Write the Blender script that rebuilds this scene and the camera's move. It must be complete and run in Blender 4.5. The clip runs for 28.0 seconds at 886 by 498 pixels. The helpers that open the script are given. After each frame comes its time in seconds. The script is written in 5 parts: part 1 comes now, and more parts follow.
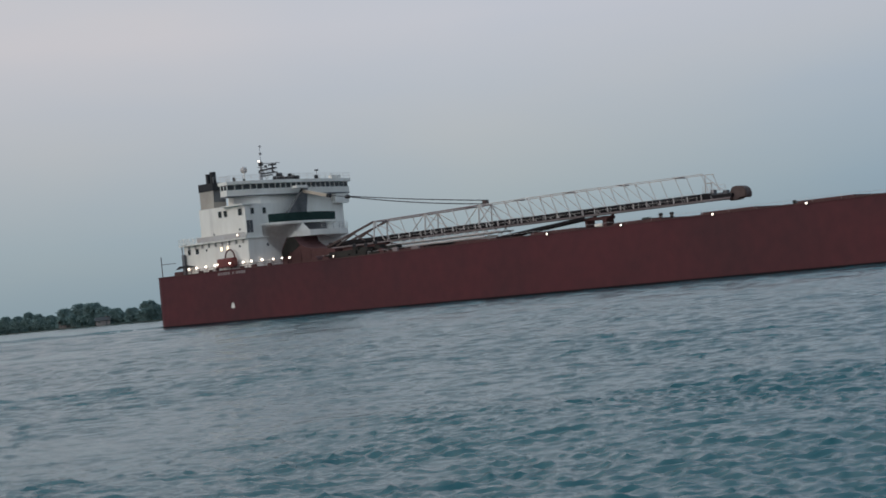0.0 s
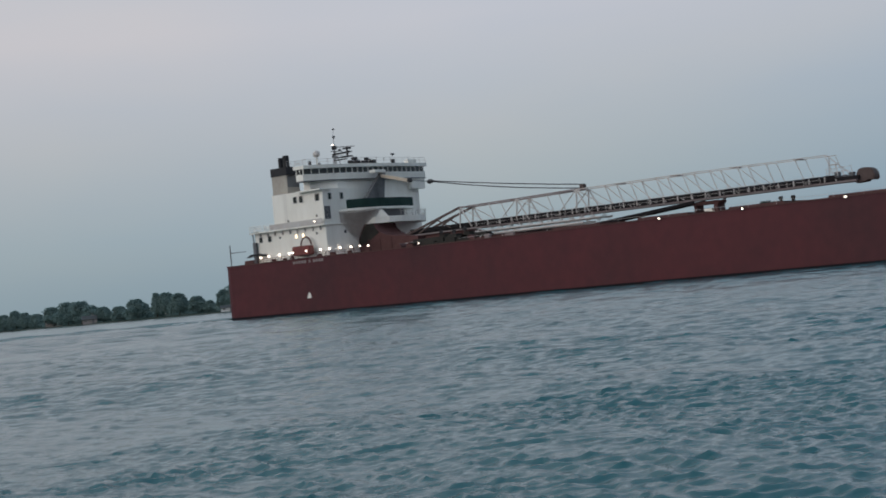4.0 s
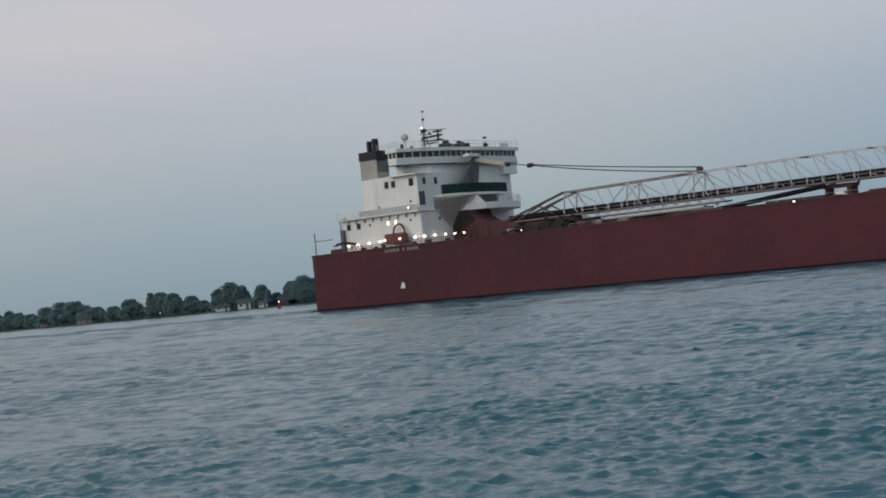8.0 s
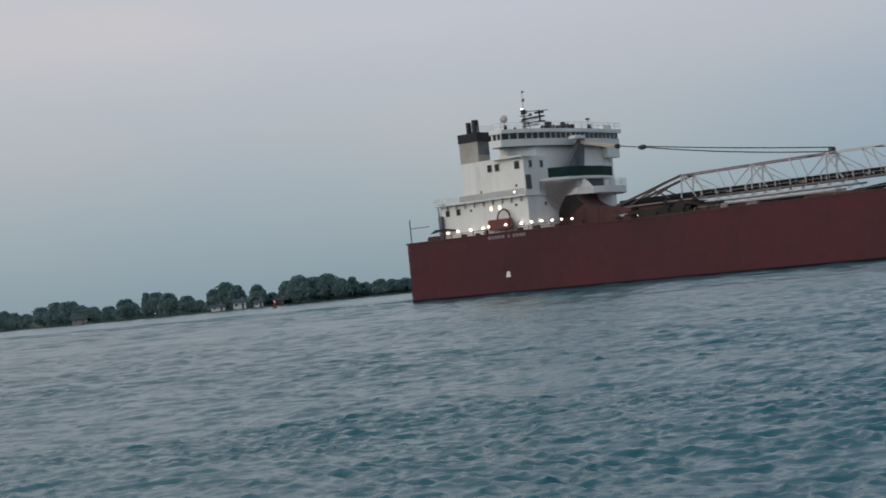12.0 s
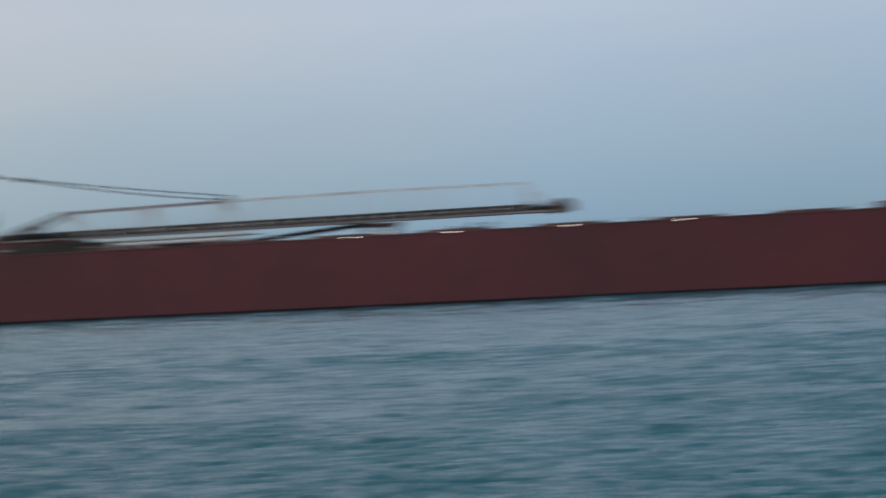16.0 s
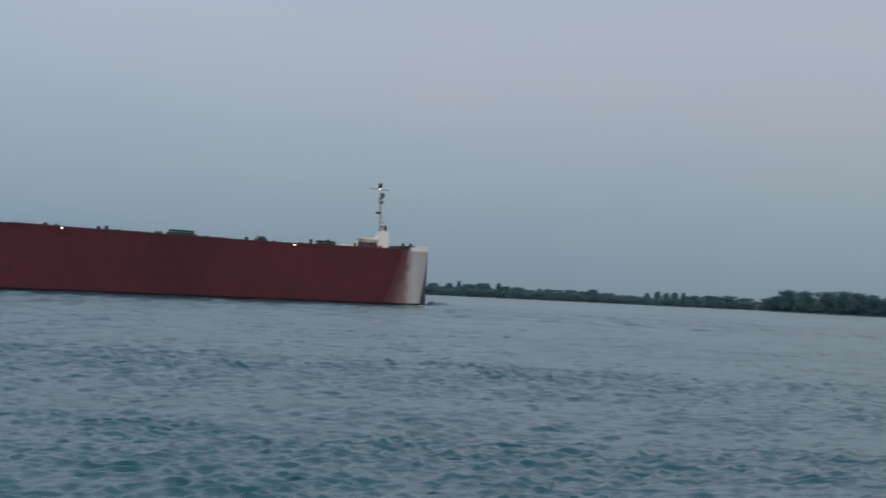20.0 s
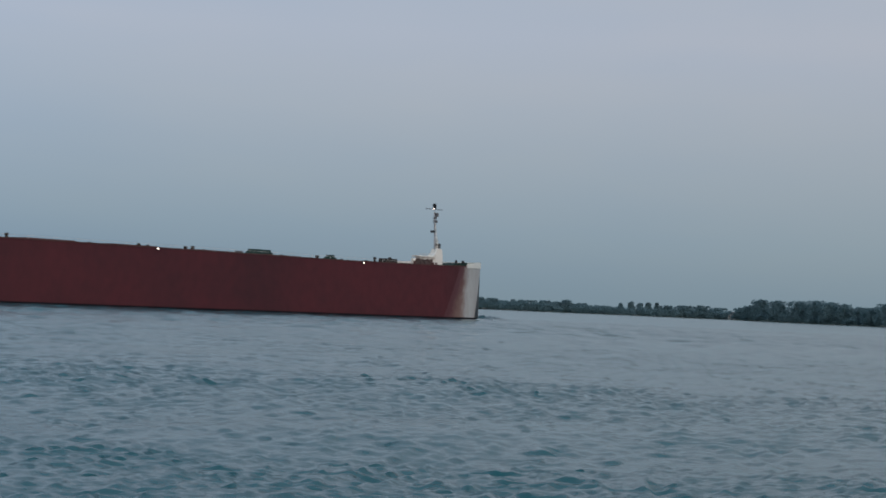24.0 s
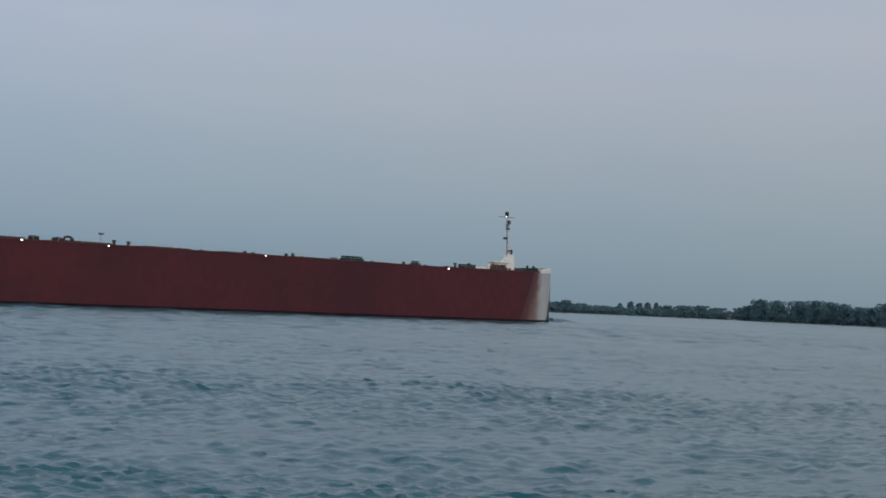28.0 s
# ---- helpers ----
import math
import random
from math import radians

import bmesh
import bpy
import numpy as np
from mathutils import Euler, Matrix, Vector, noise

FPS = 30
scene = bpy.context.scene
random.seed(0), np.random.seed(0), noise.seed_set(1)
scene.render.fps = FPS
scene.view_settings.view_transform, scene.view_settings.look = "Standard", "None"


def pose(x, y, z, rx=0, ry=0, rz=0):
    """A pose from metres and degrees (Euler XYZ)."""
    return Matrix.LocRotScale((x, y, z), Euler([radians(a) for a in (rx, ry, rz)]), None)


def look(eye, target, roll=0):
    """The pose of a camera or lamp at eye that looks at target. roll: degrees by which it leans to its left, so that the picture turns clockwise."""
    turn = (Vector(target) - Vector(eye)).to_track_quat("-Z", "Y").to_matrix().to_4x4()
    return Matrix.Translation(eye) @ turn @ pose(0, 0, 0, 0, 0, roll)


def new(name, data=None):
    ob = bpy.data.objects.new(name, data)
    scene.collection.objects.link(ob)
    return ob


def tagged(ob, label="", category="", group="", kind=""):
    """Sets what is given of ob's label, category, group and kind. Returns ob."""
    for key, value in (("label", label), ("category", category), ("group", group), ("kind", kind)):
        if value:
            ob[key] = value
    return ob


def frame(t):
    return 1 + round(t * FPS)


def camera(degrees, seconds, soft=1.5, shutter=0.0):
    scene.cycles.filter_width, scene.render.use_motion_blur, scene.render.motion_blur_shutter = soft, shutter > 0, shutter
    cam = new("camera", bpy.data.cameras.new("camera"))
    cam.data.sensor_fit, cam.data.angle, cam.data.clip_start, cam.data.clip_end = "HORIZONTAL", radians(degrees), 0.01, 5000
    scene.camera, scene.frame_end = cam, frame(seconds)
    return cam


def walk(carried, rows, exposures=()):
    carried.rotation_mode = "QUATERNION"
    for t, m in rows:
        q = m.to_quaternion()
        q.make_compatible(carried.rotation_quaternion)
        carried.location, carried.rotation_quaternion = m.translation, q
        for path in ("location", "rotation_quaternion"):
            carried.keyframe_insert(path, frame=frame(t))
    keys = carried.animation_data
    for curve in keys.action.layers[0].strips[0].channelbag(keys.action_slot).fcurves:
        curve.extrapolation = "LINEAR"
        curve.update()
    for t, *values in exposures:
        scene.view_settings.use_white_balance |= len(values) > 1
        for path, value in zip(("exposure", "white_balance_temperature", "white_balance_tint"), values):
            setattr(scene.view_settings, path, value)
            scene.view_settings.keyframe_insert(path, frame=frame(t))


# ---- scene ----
# ---- camera: a person on the river bank, who stands still and turns ----
EYE = (0.0, 0.0, 2.6)
SHIP_LINE, SHIP_START, SHIP_SPEED = 187.8, -213.26, 5.191


def aim(yaw, pitch, roll):
    a, b = radians(yaw), radians(pitch)
    way = Vector((-math.sin(a) * math.cos(b), math.cos(a) * math.cos(b), math.sin(b)))
    return look(EYE, Vector(EYE) + 100 * way, roll)


cam = camera(31.5, 28.0, soft=1.75, shutter=1.0)
walk(cam, [(t, aim(yaw, pitch, roll)) for t, yaw, pitch, roll in (
    (0, 38.22, 1.37, -5.62), (0.5, 38.01, 1.33, -5.60), (1, 37.96, 1.33, -5.57), (1.5, 37.94, 1.32, -5.57),
    (2, 37.88, 1.31, -5.56), (2.5, 37.85, 1.31, -5.57), (3, 37.84, 1.31, -5.57), (3.5, 37.79, 1.30, -5.55),
    (5.5, 37.71, 1.28, -5.58), (6, 37.69, 1.27, -5.61), (6.5, 37.67, 1.27, -5.61), (7, 37.62, 1.26, -5.61),
    (7.5, 37.59, 1.26, -5.61), (8, 37.57, 1.26, -5.60), (8.5, 37.56, 1.25, -5.61), (9, 37.51, 1.25, -5.61),
    (9.5, 37.49, 1.24, -5.64), (10, 37.46, 1.24, -5.64), (10.5, 37.41, 1.23, -5.66), (11, 37.46, 1.23, -5.65),
    (11.5, 37.46, 1.23, -5.68), (12, 37.41, 1.23, -5.67), (12.5, 37.39, 1.22, -5.71), (13, 37.40, 1.22, -5.70),
    (13.5, 37.38, 1.21, -5.77), (14.6, 37.35, 1.22, -5.75), (15.2, 36.40, 1.26, -5.60), (15.5, 29.79, 1.41, -4.97),
    (15.6, 24.80, 1.60, -3.85), (15.8, 16.71, 1.26, -3.33), (16, 10.25, 1.24, -2.82), (16.2, 4.82, 1.11, -2.14),
    (16.4, -0.04, 1.21, -1.80), (16.7, -7.09, 1.25, -1.22), (16.9, -12.88, 1.35, -0.63), (17, -15.44, 1.55, -0.39),
    (17.2, -19.77, 1.74, -0.13), (17.4, -24.57, 1.77, 0.29), (17.5, -27.07, 1.89, 0.62), (17.6, -29.37, 1.98, 0.74),
    (17.8, -34.23, 2.11, 1.10), (18, -37.37, 2.50, 1.40), (18.5, -42.43, 2.77, 1.79), (19, -44.06, 2.61, 2.11),
    (19.5, -43.89, 2.01, 2.27), (20, -45.79, 1.56, 2.81), (20.5, -46.73, 2.40, 2.16), (21, -46.74, 2.01, 2.52),
    (21.5, -46.74, 2.00, 2.55), (23.5, -46.74, 1.99, 2.59), (24, -46.73, 2.00, 2.57), (24.5, -46.74, 2.00, 2.57),
    (25, -46.74, 2.00, 2.55), (25.5, -46.73, 2.01, 2.53), (26, -46.73, 2.00, 2.53), (26.5, -46.74, 2.00, 2.55),
    (27, -46.74, 2.01, 2.54), (27.5, -46.75, 2.01, 2.54), (28, -46.75, 2.00, 2.56),
)], exposures=((0, 0.0, 6500, 10), (15.4, 0.0, 6500, 10), (16.3, 0.10, 6200, 5), (17.2, 0.13, 6200, 5), (18.0, 0.06, 6400, 8), (19.0, 0.0, 6500, 10), (28, 0.0, 6500, 10)))

# ---- daylight: an overcast evening sky, a low weak sun behind thin cloud ----
SUN_TURN, SUN_HIGH = 196.0, 26.0
world = bpy.data.worlds.new("evening_sky")
scene.world = world
world.use_nodes = True
wt = world.node_tree
wt.nodes.clear()


def sky_nodes():
    n = wt.nodes
    out, back = n.new("ShaderNodeOutputWorld"), n.new("ShaderNodeBackground")
    sky = n.new("ShaderNodeTexSky")
    sky.sky_type, sky.sun_disc = "NISHITA", False
    sky.sun_elevation, sky.sun_rotation = radians(SUN_HIGH), radians(SUN_TURN)
    sky.air_density, sky.dust_density = 1.5, 3.0
    dim = n.new("ShaderNodeMix")
    dim.data_type, dim.blend_type = "RGBA", "MULTIPLY"
    dim.inputs[0].default_value = 1.0
    dim.inputs[7].default_value = (0.1, 0.1, 0.1, 1)
    wt.links.new(sky.outputs[0], dim.inputs[6])
    co = n.new("ShaderNodeTexCoord")
    sep = n.new("ShaderNodeSeparateXYZ")
    wt.links.new(co.outputs["Generated"], sep.inputs[0])
    high = n.new("ShaderNodeValToRGB")
    el = high.color_ramp.elements
    el[0].position, el[0].color = 0.0, (0.25, 0.34, 0.39, 1)
    el[1].position, el[1].color = 0.6, (0.47, 0.565, 0.63, 1)
    for at, col in ((0.045, (0.305, 0.395, 0.455, 1)), (0.10, (0.395, 0.450, 0.510, 1)), (0.17, (0.535, 0.540, 0.585, 1)), (0.29, (0.490, 0.540, 0.595, 1))):
        e = el.new(at)
        e.color = col
    wt.links.new(sep.outputs["Z"], high.inputs[0])
    # thin blue gaps in the cloud, long and level
    mp = n.new("ShaderNodeMapping")
    mp.inputs["Location"].default_value = (0.35, 0.1, 0.2)
    mp.inputs["Scale"].default_value = (1.3, 1.3, 5.0)
    wt.links.new(co.outputs["Generated"], mp.inputs["Vector"])
    nz = n.new("ShaderNodeTexNoise")
    nz.inputs["Scale"].default_value, nz.inputs["Detail"].default_value = 1.6, 4.0
    wt.links.new(mp.outputs[0], nz.inputs["Vector"])
    rg = n.new("ShaderNodeMapRange")
    rg.inputs[1].default_value, rg.inputs[2].default_value = 0.3, 0.7
    wt.links.new(nz.outputs[0], rg.inputs[0])
    # the west, to the left, is lighter and warmer; the middle is bluer
    side = n.new("ShaderNodeValToRGB")
    el = side.color_ramp.elements
    el[0].position, el[0].color = 0.0, (1.10, 1.05, 1.02, 1)
    el[1].position, el[1].color = 1.0, (0.87, 0.87, 0.88, 1)
    for at, col in ((0.2, (1.10, 1.07, 1.05, 1)), (0.32, (0.93, 0.97, 1.02, 1)), (0.45, (0.85, 0.95, 1.08, 1)), (0.53, (0.78, 0.89, 1.03, 1)), (0.62, (0.78, 0.90, 1.05, 1)), (0.78, (0.80, 0.86, 0.94, 1))):
        e = el.new(at)
        e.color = col
    sx = n.new("ShaderNodeMapRange")
    sx.inputs[1].default_value, sx.inputs[2].default_value = -1.0, 1.0
    wt.links.new(sep.outputs["X"], sx.inputs[0])
    wt.links.new(sx.outputs[0], side.inputs[0])
    tint = n.new("ShaderNodeMix")
    tint.data_type, tint.blend_type = "RGBA", "MULTIPLY"
    tint.inputs[0].default_value = 1.0
    wt.links.new(high.outputs[0], tint.inputs[6])
    wt.links.new(side.outputs[0], tint.inputs[7])
    cloud = n.new("ShaderNodeMix")
    cloud.data_type = "RGBA"
    cloud.inputs[6].default_value, cloud.inputs[7].default_value = (0.91, 0.97, 1.04, 1), (1.08, 1.04, 1.01, 1)
    wt.links.new(rg.outputs[0], cloud.inputs[0])
    mul = n.new("ShaderNodeMix")
    mul.data_type, mul.blend_type = "RGBA", "MULTIPLY"
    mul.inputs[0].default_value = 1.0
    wt.links.new(tint.outputs[2], mul.inputs[6])
    wt.links.new(cloud.outputs[2], mul.inputs[7])
    mix = n.new("ShaderNodeMix")
    mix.data_type = "RGBA"
    mix.inputs[0].default_value = 0.88
    wt.links.new(dim.outputs[2], mix.inputs[6])
    wt.links.new(mul.outputs[2], mix.inputs[7])
    wt.links.new(mix.outputs[2], back.inputs[0])
    back.inputs[1].default_value = 1.0
    wt.links.new(back.outputs[0], out.inputs[0])


sky_nodes()
sun = new("sun", bpy.data.lights.new("sun", "SUN"))
sun.data.energy, sun.data.angle, sun.data.color = 0.90, radians(50), (1.0, 0.94, 0.87)
sun_way = Vector((math.sin(radians(SUN_TURN)) * math.cos(radians(SUN_HIGH)), math.cos(radians(SUN_TURN)) * math.cos(radians(SUN_HIGH)), math.sin(radians(SUN_HIGH))))
sun.matrix_world = look(400 * sun_way, (0, 0, 0))


# ---- materials ----
def coat(name, base, rough=0.6, metal=0.0, worn=None, amount=0.35, size=0.6, streak=1.0, bump=0.02, island=0.0, per_object=0.0):
    """A paint, metal or stuff with variation at two scales, stains that may run down, and fine relief."""
    m = bpy.data.materials.new(name)
    m.use_nodes = True
    n, l = m.node_tree.nodes, m.node_tree.links
    b = n["Principled BSDF"]
    b.inputs["Roughness"].default_value, b.inputs["Metallic"].default_value = rough, metal
    co = n.new("ShaderNodeTexCoord")
    mp = n.new("ShaderNodeMapping")
    mp.inputs["Scale"].default_value = (1, 1, 1 / streak)
    l.new(co.outputs["Object"], mp.inputs["Vector"])
    big, fine = n.new("ShaderNodeTexNoise"), n.new("ShaderNodeTexNoise")
    big.inputs["Scale"].default_value, big.inputs["Detail"].default_value = size, 5
    fine.inputs["Scale"].default_value, fine.inputs["Detail"].default_value = size * 9, 6
    l.new(mp.outputs[0], big.inputs["Vector"])
    l.new(mp.outputs[0], fine.inputs["Vector"])
    add = n.new("ShaderNodeMath")
    add.operation = "MULTIPLY_ADD"
    add.inputs[1].default_value, add.inputs[2].default_value = 0.45, 0.0
    l.new(fine.outputs[0], add.inputs[0])
    tot = n.new("ShaderNodeMath")
    tot.operation = "ADD"
    l.new(big.outputs[0], tot.inputs[0])
    l.new(add.outputs[0], tot.inputs[1])
    rg = n.new("ShaderNodeMapRange")
    rg.inputs[1].default_value, rg.inputs[2].default_value = 0.55, 0.95
    rg.inputs[4].default_value = amount
    l.new(tot.outputs[0], rg.inputs[0])
    mix = n.new("ShaderNodeMix")
    mix.data_type = "RGBA"
    mix.inputs[6].default_value = (*base, 1)
    mix.inputs[7].default_value = (*(worn or [c * 0.55 for c in base]), 1)
    l.new(rg.outputs[0], mix.inputs[0])
    last = mix.outputs[2]
    if island or per_object:
        hue = n.new("ShaderNodeHueSaturation")
        src = n.new("ShaderNodeNewGeometry").outputs["Random Per Island"] if island else n.new("ShaderNodeObjectInfo").outputs["Random"]
        vr = n.new("ShaderNodeMapRange")
        spread = island or per_object
        vr.inputs[3].default_value, vr.inputs[4].default_value = 1 - spread, 1 + spread
        l.new(src, vr.inputs[0])
        l.new(vr.outputs[0], hue.inputs["Value"])
        l.new(last, hue.inputs["Color"])
        last = hue.outputs[0]
    l.new(last, b.inputs["Base Color"])
    rr = n.new("ShaderNodeMapRange")
    rr.inputs[3].default_value, rr.inputs[4].default_value = max(rough - 0.12, 0.03), min(rough + 0.12, 1)
    l.new(fine.outputs[0], rr.inputs[0])
    l.new(rr.outputs[0], b.inputs["Roughness"])
    if bump:
        bp = n.new("ShaderNodeBump")
        bp.inputs["Strength"].default_value, bp.inputs["Distance"].default_value = 0.5, bump
        l.new(tot.outputs[0], bp.inputs["Height"])
        l.new(bp.outputs[0], b.inputs["Normal"])
    return m


def glow(name, col, strength):
    m = bpy.data.materials.new(name)
    m.use_nodes = True
    b = m.node_tree.nodes["Principled BSDF"]
    b.inputs["Base Color"].default_value = (0.8, 0.8, 0.8, 1)
    b.inputs["Emission Color"].default_value = (*col, 1)
    b.inputs["Emission Strength"].default_value = strength
    return m


def water_material():
    m = bpy.data.materials.new("river_water")
    m.use_nodes = True
    n, l = m.node_tree.nodes, m.node_tree.links
    b = n["Principled BSDF"]
    b.inputs["Roughness"].default_value, b.inputs["IOR"].default_value = 0.16, 1.36
    co = n.new("ShaderNodeTexCoord")
    tone = n.new("ShaderNodeTexNoise")
    tone.inputs["Scale"].default_value, tone.inputs["Detail"].default_value = 0.03, 3
    l.new(co.outputs["Object"], tone.inputs["Vector"])
    mix = n.new("ShaderNodeMix")
    mix.data_type = "RGBA"
    mix.inputs[6].default_value, mix.inputs[7].default_value = (0.006, 0.070, 0.088, 1), (0.008, 0.089, 0.107, 1)
    l.new(tone.outputs[0], mix.inputs[0])
    l.new(mix.outputs[2], b.inputs["Base Color"])
    normal = None
    for scale, stretch, dist, detail in ((0.9, 1.4, 0.05, 3), (3.4, 1.5, 0.03, 3), (9.0, 1.3, 0.008, 2)):
        mp = n.new("ShaderNodeMapping")
        mp.inputs["Rotation"].default_value = (0, 0, radians(34))
        mp.inputs["Scale"].default_value = (1 / stretch, 1, 1)
        l.new(co.outputs["Object"], mp.inputs["Vector"])
        nz = n.new("ShaderNodeTexNoise")
        nz.inputs["Scale"].default_value, nz.inputs["Detail"].default_value = scale, detail
        l.new(mp.outputs[0], nz.inputs["Vector"])
        bp = n.new("ShaderNodeBump")
        bp.inputs["Strength"].default_value, bp.inputs["Distance"].default_value = 0.9, dist
        l.new(nz.outputs[0], bp.inputs["Height"])
        if normal:
            l.new(normal, bp.inputs["Normal"])
        normal = bp.outputs[0]
    l.new(normal, b.inputs["Normal"])
    return m


def glass_material():
    m = bpy.data.materials.new("dark_window_glass")
    m.use_nodes = True
    b = m.node_tree.nodes["Principled BSDF"]
    b.inputs["Base Color"].default_value = (0.012, 0.017, 0.02, 1)
    b.inputs["Roughness"].default_value, b.inputs["IOR"].default_value = 0.06, 1.5
    return m


M_HULL = coat("oxide_red_hull_paint", (0.087, 0.016, 0.021), 0.6, worn=(0.047, 0.0135, 0.0175), amount=0.8, size=0.075, streak=1.2, bump=0.03)
M_HULL.node_tree.nodes["Principled BSDF"].inputs["Specular IOR Level"].default_value = 0.28
M_BOOT = coat("dark_boot_topping", (0.012, 0.009, 0.012), 0.7, amount=0.5, size=0.3)
M_BOOT.node_tree.nodes["Principled BSDF"].inputs["Specular IOR Level"].default_value = 0.1
M_WHITE = coat("white_ship_paint", (0.84, 0.81, 0.755), 0.5, worn=(0.60, 0.55, 0.48), amount=0.45, size=0.22, streak=4.0, bump=0.01)
M_MOTTLED_WHITE = coat("mottled_white_paint", (0.82, 0.785, 0.75), 0.6, worn=(0.50, 0.42, 0.37), amount=0.65, size=0.16, streak=0.7)
M_STRIPE = coat("pale_grey_bow_paint", (0.48, 0.475, 0.47), 0.5, worn=(0.27, 0.19, 0.155), amount=0.6, size=0.25, streak=4.0)


def faded_edge(m, red, rust):
    """Lets the bow stripe's after edge wear through a rusty film to the red hull paint below it."""
    n, l = m.node_tree.nodes, m.node_tree.links
    b = n["Principled BSDF"]
    co, sep = n.new("ShaderNodeTexCoord"), n.new("ShaderNodeSeparateXYZ")
    l.new(co.outputs["Object"], sep.inputs[0])
    nz = n.new("ShaderNodeTexNoise")
    nz.inputs["Scale"].default_value, nz.inputs["Detail"].default_value = 0.9, 5
    l.new(co.outputs["Object"], nz.inputs["Vector"])

    def worn_to(rake, start, end):
        edge, add, rg = n.new("ShaderNodeMath"), n.new("ShaderNodeMath"), n.new("ShaderNodeMapRange")
        edge.operation = add.operation = "MULTIPLY_ADD"
        edge.inputs[1].default_value, add.inputs[1].default_value = -rake, -2.4
        l.new(sep.outputs["Z"], edge.inputs[0])
        l.new(sep.outputs["X"], edge.inputs[2])
        l.new(nz.outputs[0], add.inputs[0])
        l.new(edge.outputs[0], add.inputs[2])
        rg.inputs[1].default_value, rg.inputs[2].default_value = start, end
        l.new(add.outputs[0], rg.inputs[0])
        return rg.outputs[0]

    film, paint = n.new("ShaderNodeMix"), n.new("ShaderNodeMix")
    film.data_type = paint.data_type = "RGBA"
    film.inputs[6].default_value, film.inputs[7].default_value = (*red, 1), (*rust, 1)
    l.new(worn_to(0.50, 289.4, 291.8), film.inputs[0])
    l.new(worn_to(0.12, 293.0, 295.6), paint.inputs[0])
    l.new(film.outputs[2], paint.inputs[6])
    l.new(b.inputs["Base Color"].links[0].from_socket, paint.inputs[7])
    l.new(paint.outputs[2], b.inputs["Base Color"])


faded_edge(M_STRIPE, (0.087, 0.018, 0.022), (0.19, 0.105, 0.085))
M_BLACK = coat("black_paint", (0.022, 0.022, 0.026), 0.5, amount=0.4, size=0.5)
M_DECK = coat("red_deck_paint", (0.16, 0.045, 0.04), 0.8, worn=(0.10, 0.06, 0.05), amount=0.7, size=0.2)
M_DARKRED = coat("dull_red_machinery_paint", (0.112, 0.055, 0.053), 0.7, amount=0.6, size=0.4)
M_GREY = coat("grey_steel_paint", (0.13, 0.13, 0.14), 0.55, amount=0.4, size=0.6)
M_LIGHTGREY = coat("pale_grey_steel_paint", (0.52, 0.50, 0.49), 0.55, worn=(0.33, 0.24, 0.20), amount=0.5, size=0.7)
M_CHORD = coat("faded_pink_brown_steel", (0.25, 0.21, 0.21), 0.6, worn=(0.17, 0.125, 0.125), amount=0.6, size=0.5)
M_BELT = coat("black_conveyor_rubber", (0.020, 0.018, 0.020), 0.75, amount=0.4, size=0.7)
M_BROWN = coat("rusty_brown_hood", (0.115, 0.085, 0.080), 0.7, worn=(0.07, 0.046, 0.042), amount=0.7, size=0.8)
M_GREEN = coat("dark_green_canvas", (0.022, 0.048, 0.043), 0.8, amount=0.5, size=0.7)
M_WIRE = coat("dark_wire_rope", (0.045, 0.045, 0.05), 0.6, metal=0.3, amount=0.3, size=2)
M_TAN = coat("tan_steel_beam", (0.50, 0.42, 0.34), 0.55, amount=0.4, size=0.6)
M_BOAT = coat("red_boat_shell", (0.16, 0.026, 0.022), 0.45, amount=0.4, size=0.8)
M_FUNNEL = coat("sooty_buff_funnel_paint", (0.40, 0.365, 0.32), 0.6, worn=(0.26, 0.22, 0.19), amount=0.6, size=0.4, streak=2.0)
M_OLIVE = coat("weathered_olive_tarpaulin", (0.045, 0.042, 0.038), 0.85, amount=0.7, size=0.7)
M_MAST = coat("dull_grey_mast_paint", (0.34, 0.35, 0.38), 0.55, worn=(0.22, 0.21, 0.22), amount=0.5, size=0.8)
M_MOTTLED_GREY = coat("mottled_grey_paint", (0.17, 0.17, 0.175), 0.6, worn=(0.06, 0.06, 0.065), amount=0.95, size=0.55, streak=1.6)
M_GLASS = glass_material()
M_LAMP = glow("white_lamp_glass", (1.0, 0.82, 0.68), 3.6)
M_WARM = glow("warm_lit_window", (1.0, 0.74, 0.42), 2.2)
M_REDLIGHT = glow("red_beacon_glass", (1.0, 0.42, 0.38), 9.0)
# leaf colours paled and blued: the haze of distance is painted into them
M_HAZED_LEAF = coat("hazed_summer_leaves", (0.18, 0.265, 0.255), 0.8, worn=(0.155, 0.235, 0.235), amount=0.8, size=0.15, bump=0, island=0.12)
M_HAZED_LEAF_FAR = coat("hazed_far_leaves", (0.145, 0.235, 0.265), 0.8, worn=(0.125, 0.21, 0.24), amount=0.8, size=0.08, bump=0, island=0.12)
M_BARK = coat("grey_brown_bark", (0.10, 0.075, 0.055), 0.9, amount=0.6, size=1.5, streak=4)
M_GRASS = coat("mown_bank_grass", (0.045, 0.065, 0.050), 0.9, worn=(0.06, 0.07, 0.06), amount=0.5, size=0.05)
M_STONE = coat("grey_sea_wall_stone", (0.055, 0.062, 0.062), 0.9, amount=0.6, size=0.4)
M_WALL = coat("white_siding", (0.64, 0.64, 0.62), 0.7, amount=0.3, size=0.4)
M_PINK = coat("pale_brick_wall", (0.30, 0.265, 0.25), 0.8, amount=0.5, size=0.8)
